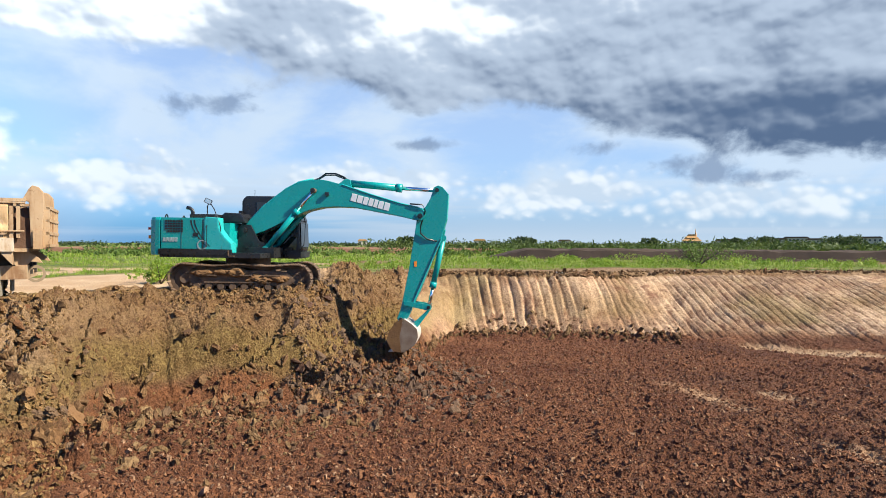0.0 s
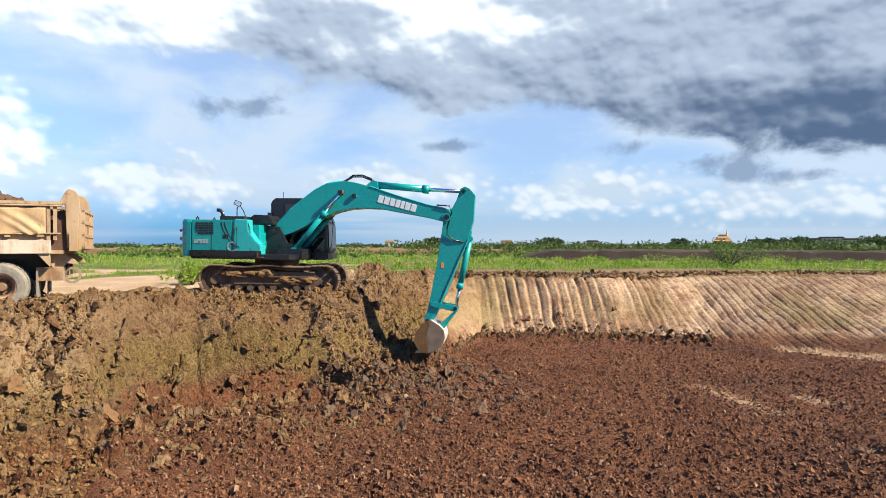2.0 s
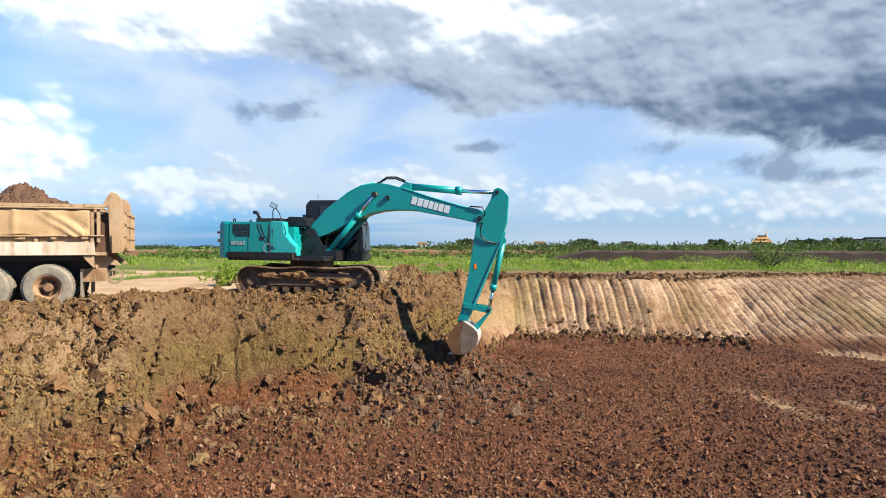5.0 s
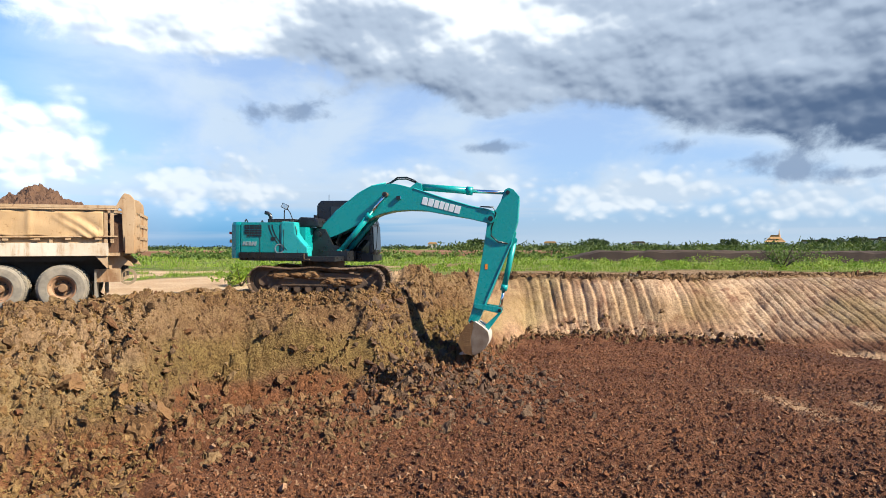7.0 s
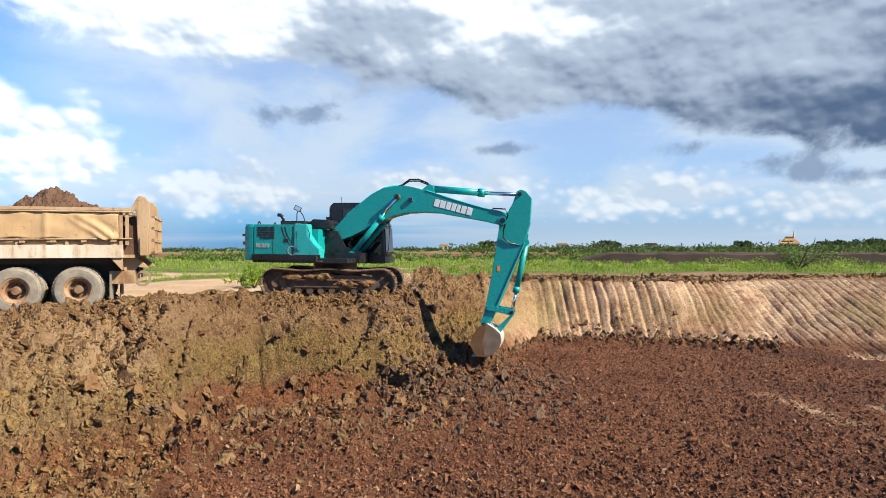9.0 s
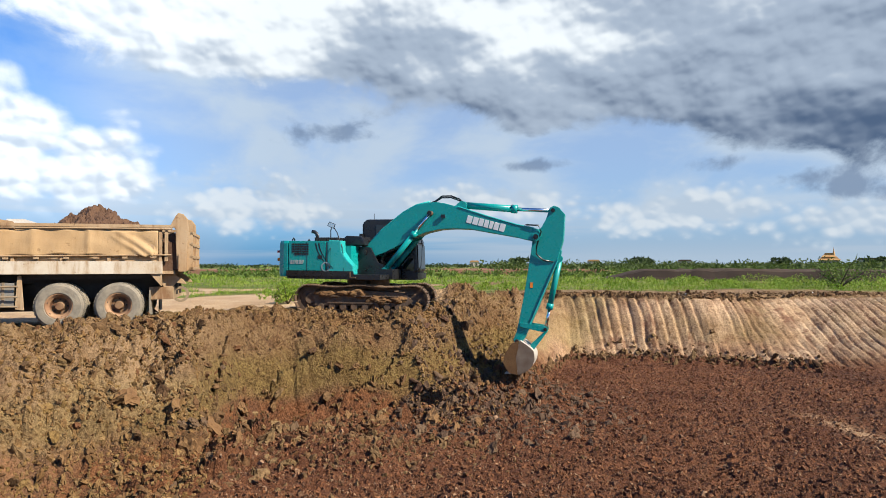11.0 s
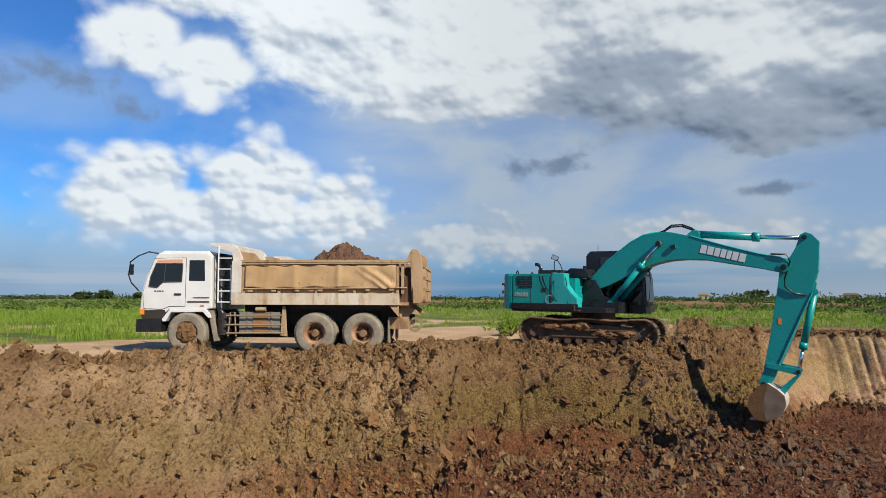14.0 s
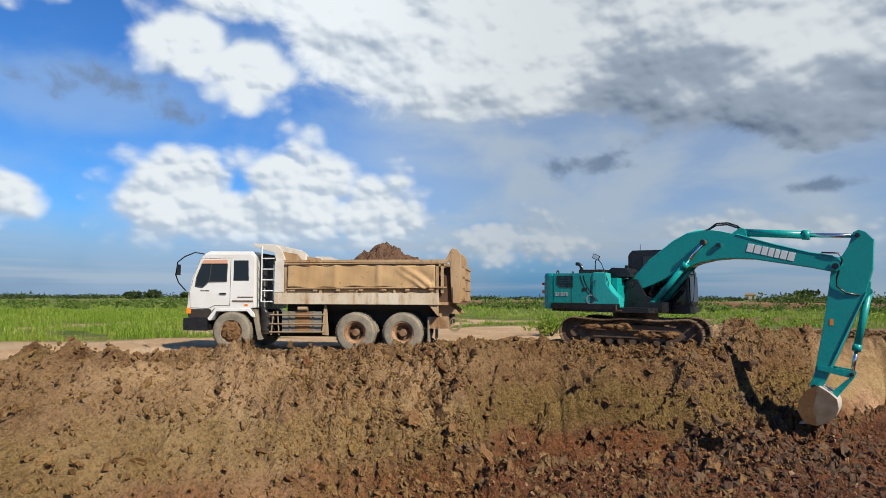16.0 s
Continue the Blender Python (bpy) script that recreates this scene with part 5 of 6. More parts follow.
def dump_body():
    body = part("dump_body", boxes((-3.35, 1.30, -1.12, 1.12, 1.24, 1.32), (1.24, 1.34, -1.16, 1.16, 1.24, 2.38)), M_TAN, truck, "dusty tan steel tipping body", bevel=0.01)
    for s in (1, -1):
        # side board, sill beam, rails and posts
        part("side_board", boxes((-3.04, 1.30, *sorted((1.12 * s, 1.17 * s)), 1.32, 2.36)), M_TAN, body)
        sill = part("sill", boxes((-3.07, 1.36, *sorted((1.02 * s, 1.25 * s)), 1.25, 1.55)), M_CREAM, body, "cream dusty lower side beam", bevel=0.02)
        part("top_rail", boxes((-3.30, 1.12, *sorted((1.10 * s, 1.235 * s)), 2.36, 2.43)), M_TAN, body, bevel=0.012)
        part("tarp_rail", pipe([(1.08, 1.26 * s, 2.31), (-1.2, 1.262 * s, 2.33), (-3.3, 1.26 * s, 2.33)], 0.02), M_TAN, body)
        part("lower_rail", pipe([(1.02, 1.25 * s, 1.66), (-3.28, 1.25 * s, 1.70)], 0.018), M_TAN, body)
        for x in (1.05, 0.1, -0.9, -1.9, -2.85, -3.03, -3.16):
            part("post", boxes((x - 0.035, x + 0.035, *sorted((1.165 * s, 1.225 * s)), 1.55, 2.36)), M_TAN, body, bevel=0.006)
        for k in range(7):
            x = 0.85 - 0.62 * k
            part("hinge", boxes((x - 0.055, x + 0.055, *sorted((1.24 * s, 1.275 * s)), 1.585 + 0.006 * k, 1.63 + 0.006 * k)), M_TAN, body, bevel=0.008)
        # canvas hanging on the side, with folds near its rear end
        N, K = 120, 14
        vs, fs = [], []
        for i in range(N + 1):
            u = i / N
            x = 1.0 - 3.98 * u
            for j in range(K + 1):
                w = j / K
                sag = 0.03 * math.sin(u * 22) * (1 - w)
                z = 2.29 - 0.02 * math.sin(u * 9) - w * (0.60 - 0.02 * math.sin(u * 31)) + sag * 0.4
                y = 1.235 + 0.012 * math.sin(u * 40 + w * 3) + 0.02 * noise.noise((u * 7, w * 2, 3.1)) + 0.012 * w
                d = (u - 0.80) * 4.2 + (w - 0.1) * -0.9
                y += 0.055 * math.exp(-(d / 0.12) ** 2) * (0.3 + w) * (u < 0.97) + 0.05 * math.exp(-((d + 0.30) / 0.09) ** 2) * w - 0.04 * math.exp(-((d - 0.25) / 0.10) ** 2) * w
                y += 0.025 * math.exp(-(((u - 0.62) * 4.2) / 0.07) ** 2) + 0.02 * math.exp(-(((u - 0.33) * 4.2) / 0.1) ** 2)
                vs.append((x, y * s, z))
        for i in range(N):
            for j in range(K):
                a = i * (K + 1) + j
                fs.append((a, a + 1, a + K + 2, a + K + 1) if s > 0 else (a, a + K + 1, a + K + 2, a + 1))
        m = bpy.data.meshes.new("tarpaulin")
        m.from_pydata(vs, [], fs)
        m.materials.append(M_TARP)
        m.polygons.foreach_set("use_smooth", [True] * len(m.polygons))
        ob = new("tarpaulin", m)
        ob.parent = body
        ob["label"] = "tan canvas sheet hanging in folds"
        md = ob.modifiers.new("thickness", "SOLIDIFY")
        md.thickness = 0.008
        # corner post with rounded head, at the tail
        part("corner_post", plate([(-3.40, 1.36), (-3.60, 1.36), (-3.63, 1.9), (-3.66, 2.3), (-3.64, 2.58), (-3.54, 2.70), (-3.42, 2.73), (-3.35, 2.64), (-3.24, 2.42), (-3.36, 2.34)], *sorted((1.10 * s, 1.20 * s))), M_TAN, body, bevel=0.02)
        part("tail_bracket", plate([(-3.05, 0.95), (-3.00, 1.26), (-3.30, 1.26), (-3.52, 1.10), (-3.60, 0.98), (-3.36, 1.02), (-3.20, 0.80)], *sorted((0.85 * s, 0.93 * s))), M_TAN, body, bevel=0.01)
        part("tail_box", boxes((-3.62, -3.44, *sorted((1.02 * s, 1.24 * s)), 1.30, 1.72)), M_TAN, body, bevel=0.015)
        part("gusset", plate([(-2.80, 1.25), (-3.05, 1.25), (-3.05, 0.95)], *sorted((1.0 * s, 1.2 * s))), M_TAN, body)
        # front corner: white plate, ladder side
        part("front_plate", boxes((1.10, 1.36, *sorted((1.17 * s, 1.245 * s)), 1.56, 2.40)), M_CHIPPED, body, "white chipped steel plate", bevel=0.01)
        part("guard_wing", plate([(1.36, 2.38), (1.40, 2.62), (1.98, 2.80), (2.02, 2.88), (1.40, 2.86), (1.22, 2.72), (1.10, 2.42)], *sorted((1.08 * s, 1.16 * s))), M_CHIPPED, body, "white chipped head guard plate", bevel=0.01)
        part("head_board", plate([(1.14, 2.43), (1.20, 2.66), (0.80, 2.60), (0.66, 2.43)], *sorted((1.06 * s, 1.10 * s))), M_TAN, body, "tan dusty board behind the head guard")
    part("head_guard", boxes((1.34, 1.98, -1.10, 1.10, 2.80, 2.84), (1.26, 1.34, -1.10, 1.10, 2.38, 2.80)), M_CHIPPED, body, bevel=0.01)
    part("far_guard", plate([(0.1, 2.40), (0.9, 2.40), (0.95, 2.66), (0.55, 2.66), (0.2, 2.55)], -1.15, -1.08), M_CHIPPED, body)
    # ladder behind the cab
    lad = part("ladder", pipe([(1.75, 1.18, 2.80), (1.74, 1.18, 1.30)], 0.02), M_WHITE, truck, "white tubular ladder")
    part("ladder_rail", pipe([(1.40, 1.18, 2.3), (1.40, 1.18, 1.30)], 0.02), M_WHITE, lad)
    for k in range(5):
        part("rung", pipe([(1.74, 1.18, 1.31 + 0.29 * k), (1.40, 1.18, 1.31 + 0.29 * k)], 0.018), M_WHITE, lad)
    # tailgate with ribs
    gate = part("tailgate", boxes((-3.68, -3.62, -1.10, 1.08, 1.32, 2.27)), M_TAN, body, "ribbed tan steel tailgate", bevel=0.008)
    for z in (1.34, 1.62, 1.92, 2.20):
        part("rib", boxes((-3.76, -3.68, -1.10, 1.08, z, z + 0.07)), M_TAN, gate, bevel=0.01)
    for k in range(6):
        y = -1.10 + 0.42 * k
        part("rib", boxes((-3.75, -3.68, y, y + 0.08, 1.34, 2.26)), M_TAN, gate, bevel=0.01)
    # near-black boxes stand in for the shade in the hollow under the body
    part("hollow_shade", boxes((-3.2, 1.2, -0.62, 0.62, 1.02, 1.24), (-3.0, -0.1, -1.0, 1.0, 1.12, 1.24)), M_DARK, body)
    part("hollow_shade_side", boxes((-2.9, -0.15, 0.50, 0.56, 0.62, 1.12), (-2.9, -0.15, -0.56, -0.50, 0.62, 1.12)), M_DARK, body)


truck_chassis()
truck_cab()
dump_body()


def clay_load():
    """Clay heaped inside the tipping body: a low bed with one steep heap towards the tail."""
    N, K = 130, 66
    X, Y = np.meshgrid(np.linspace(1.22, -3.55, N), np.linspace(-1.1, 1.1, K), indexing="ij")
    h = 2.18 + 0.10 * fbm(X * 2, Y * 2, 4, 401) + 0.06 * lumps(X * 5, Y * 5, 411)
    heap = np.clip(1 - np.hypot((X + 1.42) / 1.10, (Y - 0.1) / 1.0), 0, 1)
    h = h + 0.74 * heap ** 0.7 * (0.80 + 0.26 * lumps(X * 4.2, Y * 4.2, 421, 0.4) + 0.08 * lumps(X * 9, Y * 9, 425, 0.4)) + 0.14 * (heap > 0) * fbm(X * 6, Y * 6, 4, 431)
    edge = np.minimum(1, np.minimum(1.1 - np.abs(Y), np.minimum(X + 3.55, 1.22 - X)) * 6)
    h = 1.9 + (h - 1.9) * np.clip(edge, 0.3, 1)
    vs = [tuple(p) for p in np.stack([X, Y, h], -1).reshape(-1, 3)]
    base = len(vs)
    vs += [(x, y, 1.325) for x, y in ((1.22, -1.1), (1.22, 1.1), (-3.55, 1.1), (-3.55, -1.1))]
    fs = [(i * K + j, (i + 1) * K + j, (i + 1) * K + j + 1, i * K + j + 1) for i in range(N - 1) for j in range(K - 1)]
    fs += [tuple(range(0, K)) + (base + 1, base), tuple((N - 1) * K + j for j in range(K - 1, -1, -1)) + (base + 3, base + 2)]
    fs += [tuple(i * K for i in range(N - 1, -1, -1)) + (base, base + 3), tuple(i * K + K - 1 for i in range(N)) + (base + 2, base + 1), (base, base + 1, base + 2, base + 3)]
    ob = raw("clay_load", vs, fs, M_LOAD, "", "brown clay heaped in the tipping body", "clay heap")
    ob.matrix_world = TRUCK_M
    return ob


clay_load()


# ---- loose clods ----
def clod_shapes(rng, subdiv, count, jag):
    """Lumps of torn clay: flattened, cut by a few planes, then roughened."""
    out = []
    for _ in range(count):
        bm = bmesh.new()
        bmesh.ops.create_icosphere(bm, subdivisions=subdiv, radius=1.0)
        cuts = [(Vector(rng.normal(size=3)).normalized(), rng.uniform(0.30, 0.75)) for _ in range(6)]
        off = Vector(rng.uniform(-50, 50, 3))
        for v in bm.verts:
            for n_, d in cuts:
                over = v.co.dot(n_) - d
                if over > 0:
                    v.co -= n_ * over * 0.85
            if subdiv > 1:
                v.co *= 1 + 0.30 * noise.noise(v.co * 1.7 + off) + 0.40 * noise.noise(v.co * 4.3 + off)
            v.co *= 1 + rng.uniform(-jag, jag)
        bm.verts.index_update()
        out.append((np.array([v.co[:] for v in bm.verts]), np.array([[v.index for v in f.verts] for f in bm.faces])))
        bm.free()
    return out


def turned(rng):
    return np.array(Euler(rng.uniform(0, 6.28, 3)).to_matrix())


def scatter_clods(name, label, places, sizes, shapes, mats, rng, sink=0.42, soft=False):
    """All the small clods of one sort, joined."""
    V_, F_, M_, base = [], [], [], 0
    zs = ground_z(places[:, 0], places[:, 1])
    for (x, y), z, s in zip(places, zs, sizes):
        v, f = shapes[rng.integers(len(shapes))]
        k = s * np.array([rng.uniform(0.8, 1.6), rng.uniform(0.65, 1.1), rng.uniform(0.40, 0.85)])
        p = ((v * k) @ turned(rng).T)
        p = p + (x, y, z + s * (0.5 - sink))
        V_.append(p)
        F_.append(f + base)
        M_.append(np.full(len(f), rng.integers(len(mats))))
        base += len(v)
    vs, fs, ms = np.concatenate(V_), np.concatenate(F_), np.concatenate(M_)
    m = bpy.data.meshes.new(name)
    m.vertices.add(len(vs))
    m.vertices.foreach_set("co", vs.ravel())
    m.loops.add(fs.size)
    m.loops.foreach_set("vertex_index", fs.ravel())
    m.polygons.add(len(fs))
    m.polygons.foreach_set("loop_start", np.arange(len(fs)) * 3)
    m.update(calc_edges=True)
    for mm in mats:
        m.materials.append(mm)
    m.polygons.foreach_set("material_index", ms)
    m.polygons.foreach_set("use_smooth", [soft] * len(fs))
    return tagged(new(name, m), label, "clods", kind="stuff")


def island_material(name, tones, rough=0.92, bump=0.8, spec=0.2):
    """Clay whose tone changes from clod to clod."""
    m = bpy.data.materials.new(name)
    m.use_nodes = True
    t = m.node_tree
    b = t.nodes["Principled BSDF"]
    co = t.nodes.new("ShaderNodeTexCoord").outputs["Object"]
    g = t.nodes.new("ShaderNodeNewGeometry")
    r = t.nodes.new("ShaderNodeValToRGB")
    t.links.new(g.outputs["Random Per Island"], r.inputs[0])
    els = r.color_ramp.elements
    while len(els) < len(tones):
        els.new(0.5)
    for i, c in enumerate(tones):
        els[i].position = i / (len(tones) - 1)
        els[i].color = (*c, 1)
    c = mix(t, noise_node(t, co, 14, 6, 0.7).ramp(0.42, 0.62) * 0.75, r.outputs[0], mix(t, 1.0, r.outputs[0], (0.5, 0.46, 0.42), "MULTIPLY"))
    t.links.new(c, b.inputs["Base Color"])
    b.inputs["Roughness"].default_value, b.inputs["Specular IOR Level"].default_value = rough, spec
    n = t.nodes.new("ShaderNodeBump")
    n.inputs["Strength"].default_value, n.inputs["Distance"].default_value = bump, 0.03
    t.links.new(noise_node(t, co, 30, 6, 0.7).s, n.inputs["Height"])
    t.links.new(n.outputs[0], b.inputs["Normal"])
    return m


M_SLOPE_CLOD = island_material("slope_clods", [(0.15, 0.0792, 0.0304), (0.222, 0.131, 0.0531), (0.182, 0.099, 0.0379), (0.253, 0.158, 0.0698), (0.198, 0.122, 0.0417), (0.127, 0.0649, 0.0274)])
M_FLOOR_CLOD = island_material("floor_crumbs", [(0.116, 0.0454, 0.0226), (0.196, 0.0825, 0.0377), (0.143, 0.0561, 0.0254), (0.25, 0.12, 0.0581), (0.0846, 0.0355, 0.0196), (0.339, 0.206, 0.12)])
M_HEAP_CLOD = island_material("heap_clods", [(0.0871, 0.0475, 0.0243), (0.158, 0.0935, 0.0425), (0.119, 0.0634, 0.0289), (0.206, 0.131, 0.0622), (0.134, 0.0832, 0.035), (0.15, 0.0673, 0.0304)])

M_WET_CLOD = island_material("wet_heap_clods", [(0.0561, 0.031, 0.0178), (0.109, 0.0607, 0.0304), (0.0726, 0.0396, 0.0224), (0.139, 0.0825, 0.0436), (0.0858, 0.0488, 0.0244), (0.099, 0.0455, 0.0238)], 0.75, 0.8, 0.35)

rng = np.random.default_rng(11)
SHAPES_S = clod_shapes(rng, 1, 14, 0.25)
SHAPES_M = clod_shapes(rng, 2, 24, 0.17)
# crumbs: lopsided blocks of twelve faces
BLOCK = np.array([(0, 2, 3), (0, 3, 1), (4, 5, 7), (4, 7, 6), (0, 1, 5), (0, 5, 4), (2, 6, 7), (2, 7, 3), (0, 4, 6), (0, 6, 2), (1, 3, 7), (1, 7, 5)])
CRUMBS = []
for _ in range(18):
    corner = np.array([(x, y, z) for z in (-1, 1) for y in (-1, 1) for x in (-1, 1)], float)
    CRUMBS.append((corner * rng.uniform(0.35, 0.85, (8, 1)) + rng.normal(0, 0.16, (8, 3)), BLOCK))


def polar_pick(n, az_lo, az_hi, f_lo, f_hi, rng, power=1.0):
    """Places on the slope: fraction 0 at its toe, 1 at its rim."""
    a = rng.uniform(az_lo, az_hi, n)
    toe, rim = np.interp(a, EDGE[:, 0], EDGE[:, 1]), np.interp(a, EDGE[:, 0], EDGE[:, 2])
    f = f_lo + (f_hi - f_lo) * rng.uniform(0, 1, n) ** power
    r = toe + (rim - toe) * f
    return np.stack([r * np.sin(np.radians(a)), r * np.cos(np.radians(a))], -1)


def patchy(p, seed, cut):
    return p[fbm(p[:, 0] * 0.55, p[:, 1] * 0.55, 3, seed) > cut]


# slope face and its lip
p = patchy(polar_pick(7500, -72, -3, -0.25, 1.30, rng), 301, -0.05)
pa, pr = np.degrees(np.arctan2(p[:, 0], p[:, 1])), np.hypot(p[:, 0], p[:, 1])
in_bowl = (np.abs(pa + 21.5) < 8.5) & (pr < np.interp(pa, EDGE[:, 0], EDGE[:, 2]) - 0.5) | (pa < -46)
p = p[~in_bowl | (rng.uniform(size=len(p)) < 0.10)]
scatter_clods("slope_clods", "broken brown clay clods on the pit slope", p, np.clip(rng.lognormal(-3.05, 0.45, len(p)), 0.025, 0.13), SHAPES_M, [M_SLOPE_CLOD], rng, 0.62)
p = polar_pick(34000, -70, -3, -0.4, 1.25, rng)
pa, pr = np.degrees(np.arctan2(p[:, 0], p[:, 1])), np.hypot(p[:, 0], p[:, 1])
keep = (np.abs(pa + 21.5) > 8.5) | (pr > np.interp(pa, EDGE[:, 0], EDGE[:, 2]) - 0.5) | (rng.uniform(size=len(p)) < 0.12)
p = p[keep & ((pa > -46) | (rng.uniform(size=len(p)) < 0.5))]
scatter_clods("slope_crumbs", "small brown clay crumbs on the pit slope", p, np.clip(rng.lognormal(-3.55, 0.40, len(p)), 0.014, 0.07), CRUMBS, [M_SLOPE_CLOD], rng, 0.50)
# heap at the toe, dug and tumbled
cx = np.concatenate([rng.normal(-1.7, 1.5, 1500), rng.normal(-3.0, 1.6, 1100), rng.normal(-6.2, 2.0, 1200), rng.normal(-9.2, 2.0, 700)])
cy = np.concatenate([rng.normal(19.4, 1.7, 1500), rng.normal(16.6, 1.1, 1100), rng.normal(13.7, 0.9, 1200), rng.normal(11.6, 1.3, 700)])
p = np.stack([cx, cy], -1)
wet = (cx > -4.2) & (cy > 15)
pw = p[wet]
scatter_clods("wet_heap_clods", "dark wet clay clods heaped below the bucket", pw, np.clip(rng.lognormal(-2.85, 0.48, len(pw)), 0.03, 0.20), SHAPES_M, [M_WET_CLOD], rng, 0.52)
p = p[~wet]
scatter_clods("heap_clods", "dark tumbled clay clods at the slope's foot", p, np.clip(rng.lognormal(-2.9, 0.48, len(p)), 0.03, 0.20), SHAPES_M, [M_HEAP_CLOD], rng, 0.55)
# floor crumbs
n = 86000
a, r = rng.uniform(-30, 38, n), 9.8 + 20 * rng.uniform(0, 1, n) ** 1.5
p = np.stack([r * np.sin(np.radians(a)), r * np.cos(np.radians(a))], -1)
p = p[r < np.interp(a, EDGE[:, 0], EDGE[:, 1]) + 0.2]
scatter_clods("floor_crumbs", "reddish brown earth crumbs on the pit floor", p, np.clip(rng.lognormal(-3.85, 0.48, len(p)), 0.011, 0.10), CRUMBS, [M_FLOOR_CLOD], rng)
# foot of the far wall
a = rng.uniform(-4, 20, 900)
r = np.interp(a, EDGE[:, 0], EDGE[:, 1]) + rng.normal(-0.1, 0.35, 900)
p = np.stack([r * np.sin(np.radians(a)), r * np.cos(np.radians(a))], -1)
scatter_clods("wall_foot_clods", "brown clods fallen at the foot of the cut wall", p, np.clip(rng.lognormal(-2.75, 0.45, 900), 0.04, 0.18), SHAPES_M, [M_HEAP_CLOD], rng)

# rim of the cut wall
a = rng.uniform(-3, 36, 3200)
r = np.interp(a, EDGE[:, 0], EDGE[:, 2]) + rng.uniform(-0.2, 1, 3200) ** 2 * 4.5
p = np.stack([r * np.sin(np.radians(a)), r * np.cos(np.radians(a))], -1)
scatter_clods("rim_crumbs", "brown clay crumbs along the rim of the cut", p, np.clip(rng.lognormal(-3.0, 0.5, len(p)), 0.02, 0.16), CRUMBS, [M_HEAP_CLOD], rng, 0.5)

# large clods, one by one
CLOD_SPOTS = [(-5.95, -15.8, 0.18), (-24.57, -11.7, 0.19), (-35.8, -10.49, 0.26), (-27.0, -11.74, 0.2), (-23.0, -13.5, 0.22), (-29.5, -13.3, 0.27), (-31.3, -14.2, 0.28), (-15.5, -13.2, 0.2), (-12.0, -14.2, 0.22)]
big = [clod_shapes(rng, 3, 1, 0.09)[0] for _ in range(12)]
spots = []  # place and size
for a_, e_, s in CLOD_SPOTS:
    d = np.linspace(8, 24, 700)
    x, y = d * math.sin(radians(a_)), d * math.cos(radians(a_))
    k = int(np.argmax(ground_z(x, y) > EYE_Z + d * math.tan(radians(e_))))
    spots.append((x[k], y[k], s))
for _ in range(150):
    a_ = rng.uniform(-42, -2)
    toe_ = np.interp(a_, EDGE[:, 0], EDGE[:, 1])
    rr = toe_ + rng.normal(-0.2, 1.0)
    spots.append((rr * math.sin(radians(a_)), rr * math.cos(radians(a_)), float(np.clip(rng.lognormal(-2.15, 0.32), 0.08, 0.23))))
for _ in range(60):
    a_ = rng.uniform(-62, -12)
    rr = np.interp(a_, EDGE[:, 0], EDGE[:, 2]) + rng.uniform(0.0, 1.1)
    spots.append((rr * math.sin(radians(a_)), rr * math.cos(radians(a_)), float(np.clip(rng.lognormal(-2.25, 0.3), 0.06, 0.17))))
for i, (x, y, s) in enumerate(spots):
    v, f = big[i % 12]
    k = s * np.array([rng.uniform(0.9, 1.3), rng.uniform(0.7, 1.0), rng.uniform(0.5, 0.8)])
    pts = (v * k) @ turned(rng).T
    z0 = float(ground_z(x, y)[0])
    dark = i % 4 == 0
    ob = raw("clay_clod", [tuple(q) for q in pts], [tuple(int(j) for j in q) for q in f], M_CLOD_DARK if dark else M_CLOD, "", "dark wet clay clod on broken ground" if dark else "brown clay clod on broken ground", "clod")
    ob["group"] = "large clods of clay"
    ob.location = (x, y, z0 + s * 0.05)


# ---- grass and bushes ----
def leaf_material(name, tones, back=0.35):
    m = bpy.data.materials.new(name)
    m.use_nodes = True
    t = m.node_tree
    b = t.nodes["Principled BSDF"]
    g = t.nodes.new("ShaderNodeNewGeometry")
    co = t.nodes.new("ShaderNodeTexCoord").outputs["Object"]
    f = (V(t, g.outputs["Random Per Island"]) * 0.6 + noise_node(t, co, 0.35, 3, 0.5).ramp(0.3, 0.7) * 0.4)
    c = mix(t, f.ramp(0.0, 0.55), tones[0], tones[1])
    c = mix(t, f.ramp(0.5, 1.0), c, tones[2])
    t.links.new(c, b.inputs["Base Color"])
    b.inputs["Roughness"].default_value, b.inputs["Specular IOR Level"].default_value = 0.6, 0.25
    tr = t.nodes.new("ShaderNodeBsdfTranslucent")
    t.links.new(c, tr.inputs[0])
    ms = t.nodes.new("ShaderNodeMixShader")
    ms.inputs[0].default_value = back
    t.links.new(b.outputs[0], ms.inputs[1])
    t.links.new(tr.outputs[0], ms.inputs[2])
    t.links.new(ms.outputs[0], t.nodes["Material Output"].inputs[0])
    return m


M_GRASS = leaf_material("grass_blades", [(0.109, 0.192, 0.0176), (0.19, 0.294, 0.0286), (0.31, 0.33, 0.0715)])
M_LEAF = leaf_material("bush_leaves", [(0.0594, 0.106, 0.0211), (0.108, 0.168, 0.0307), (0.173, 0.213, 0.048)])
M_LEAF_DARK = leaf_material("tree_leaves", [(0.0224, 0.0416, 0.0144), (0.04, 0.0656, 0.0208), (0.068, 0.092, 0.0288)])
M_HEDGE = leaf_material("hedge_leaves", [(0.032, 0.056, 0.0144), (0.06, 0.092, 0.0208), (0.104, 0.132, 0.0336)])
M_BARK = material("bark", (0.07, 0.0525, 0.035), 0.9, 0, (0.042, 0.0315, 0.021), 6, 0.7)


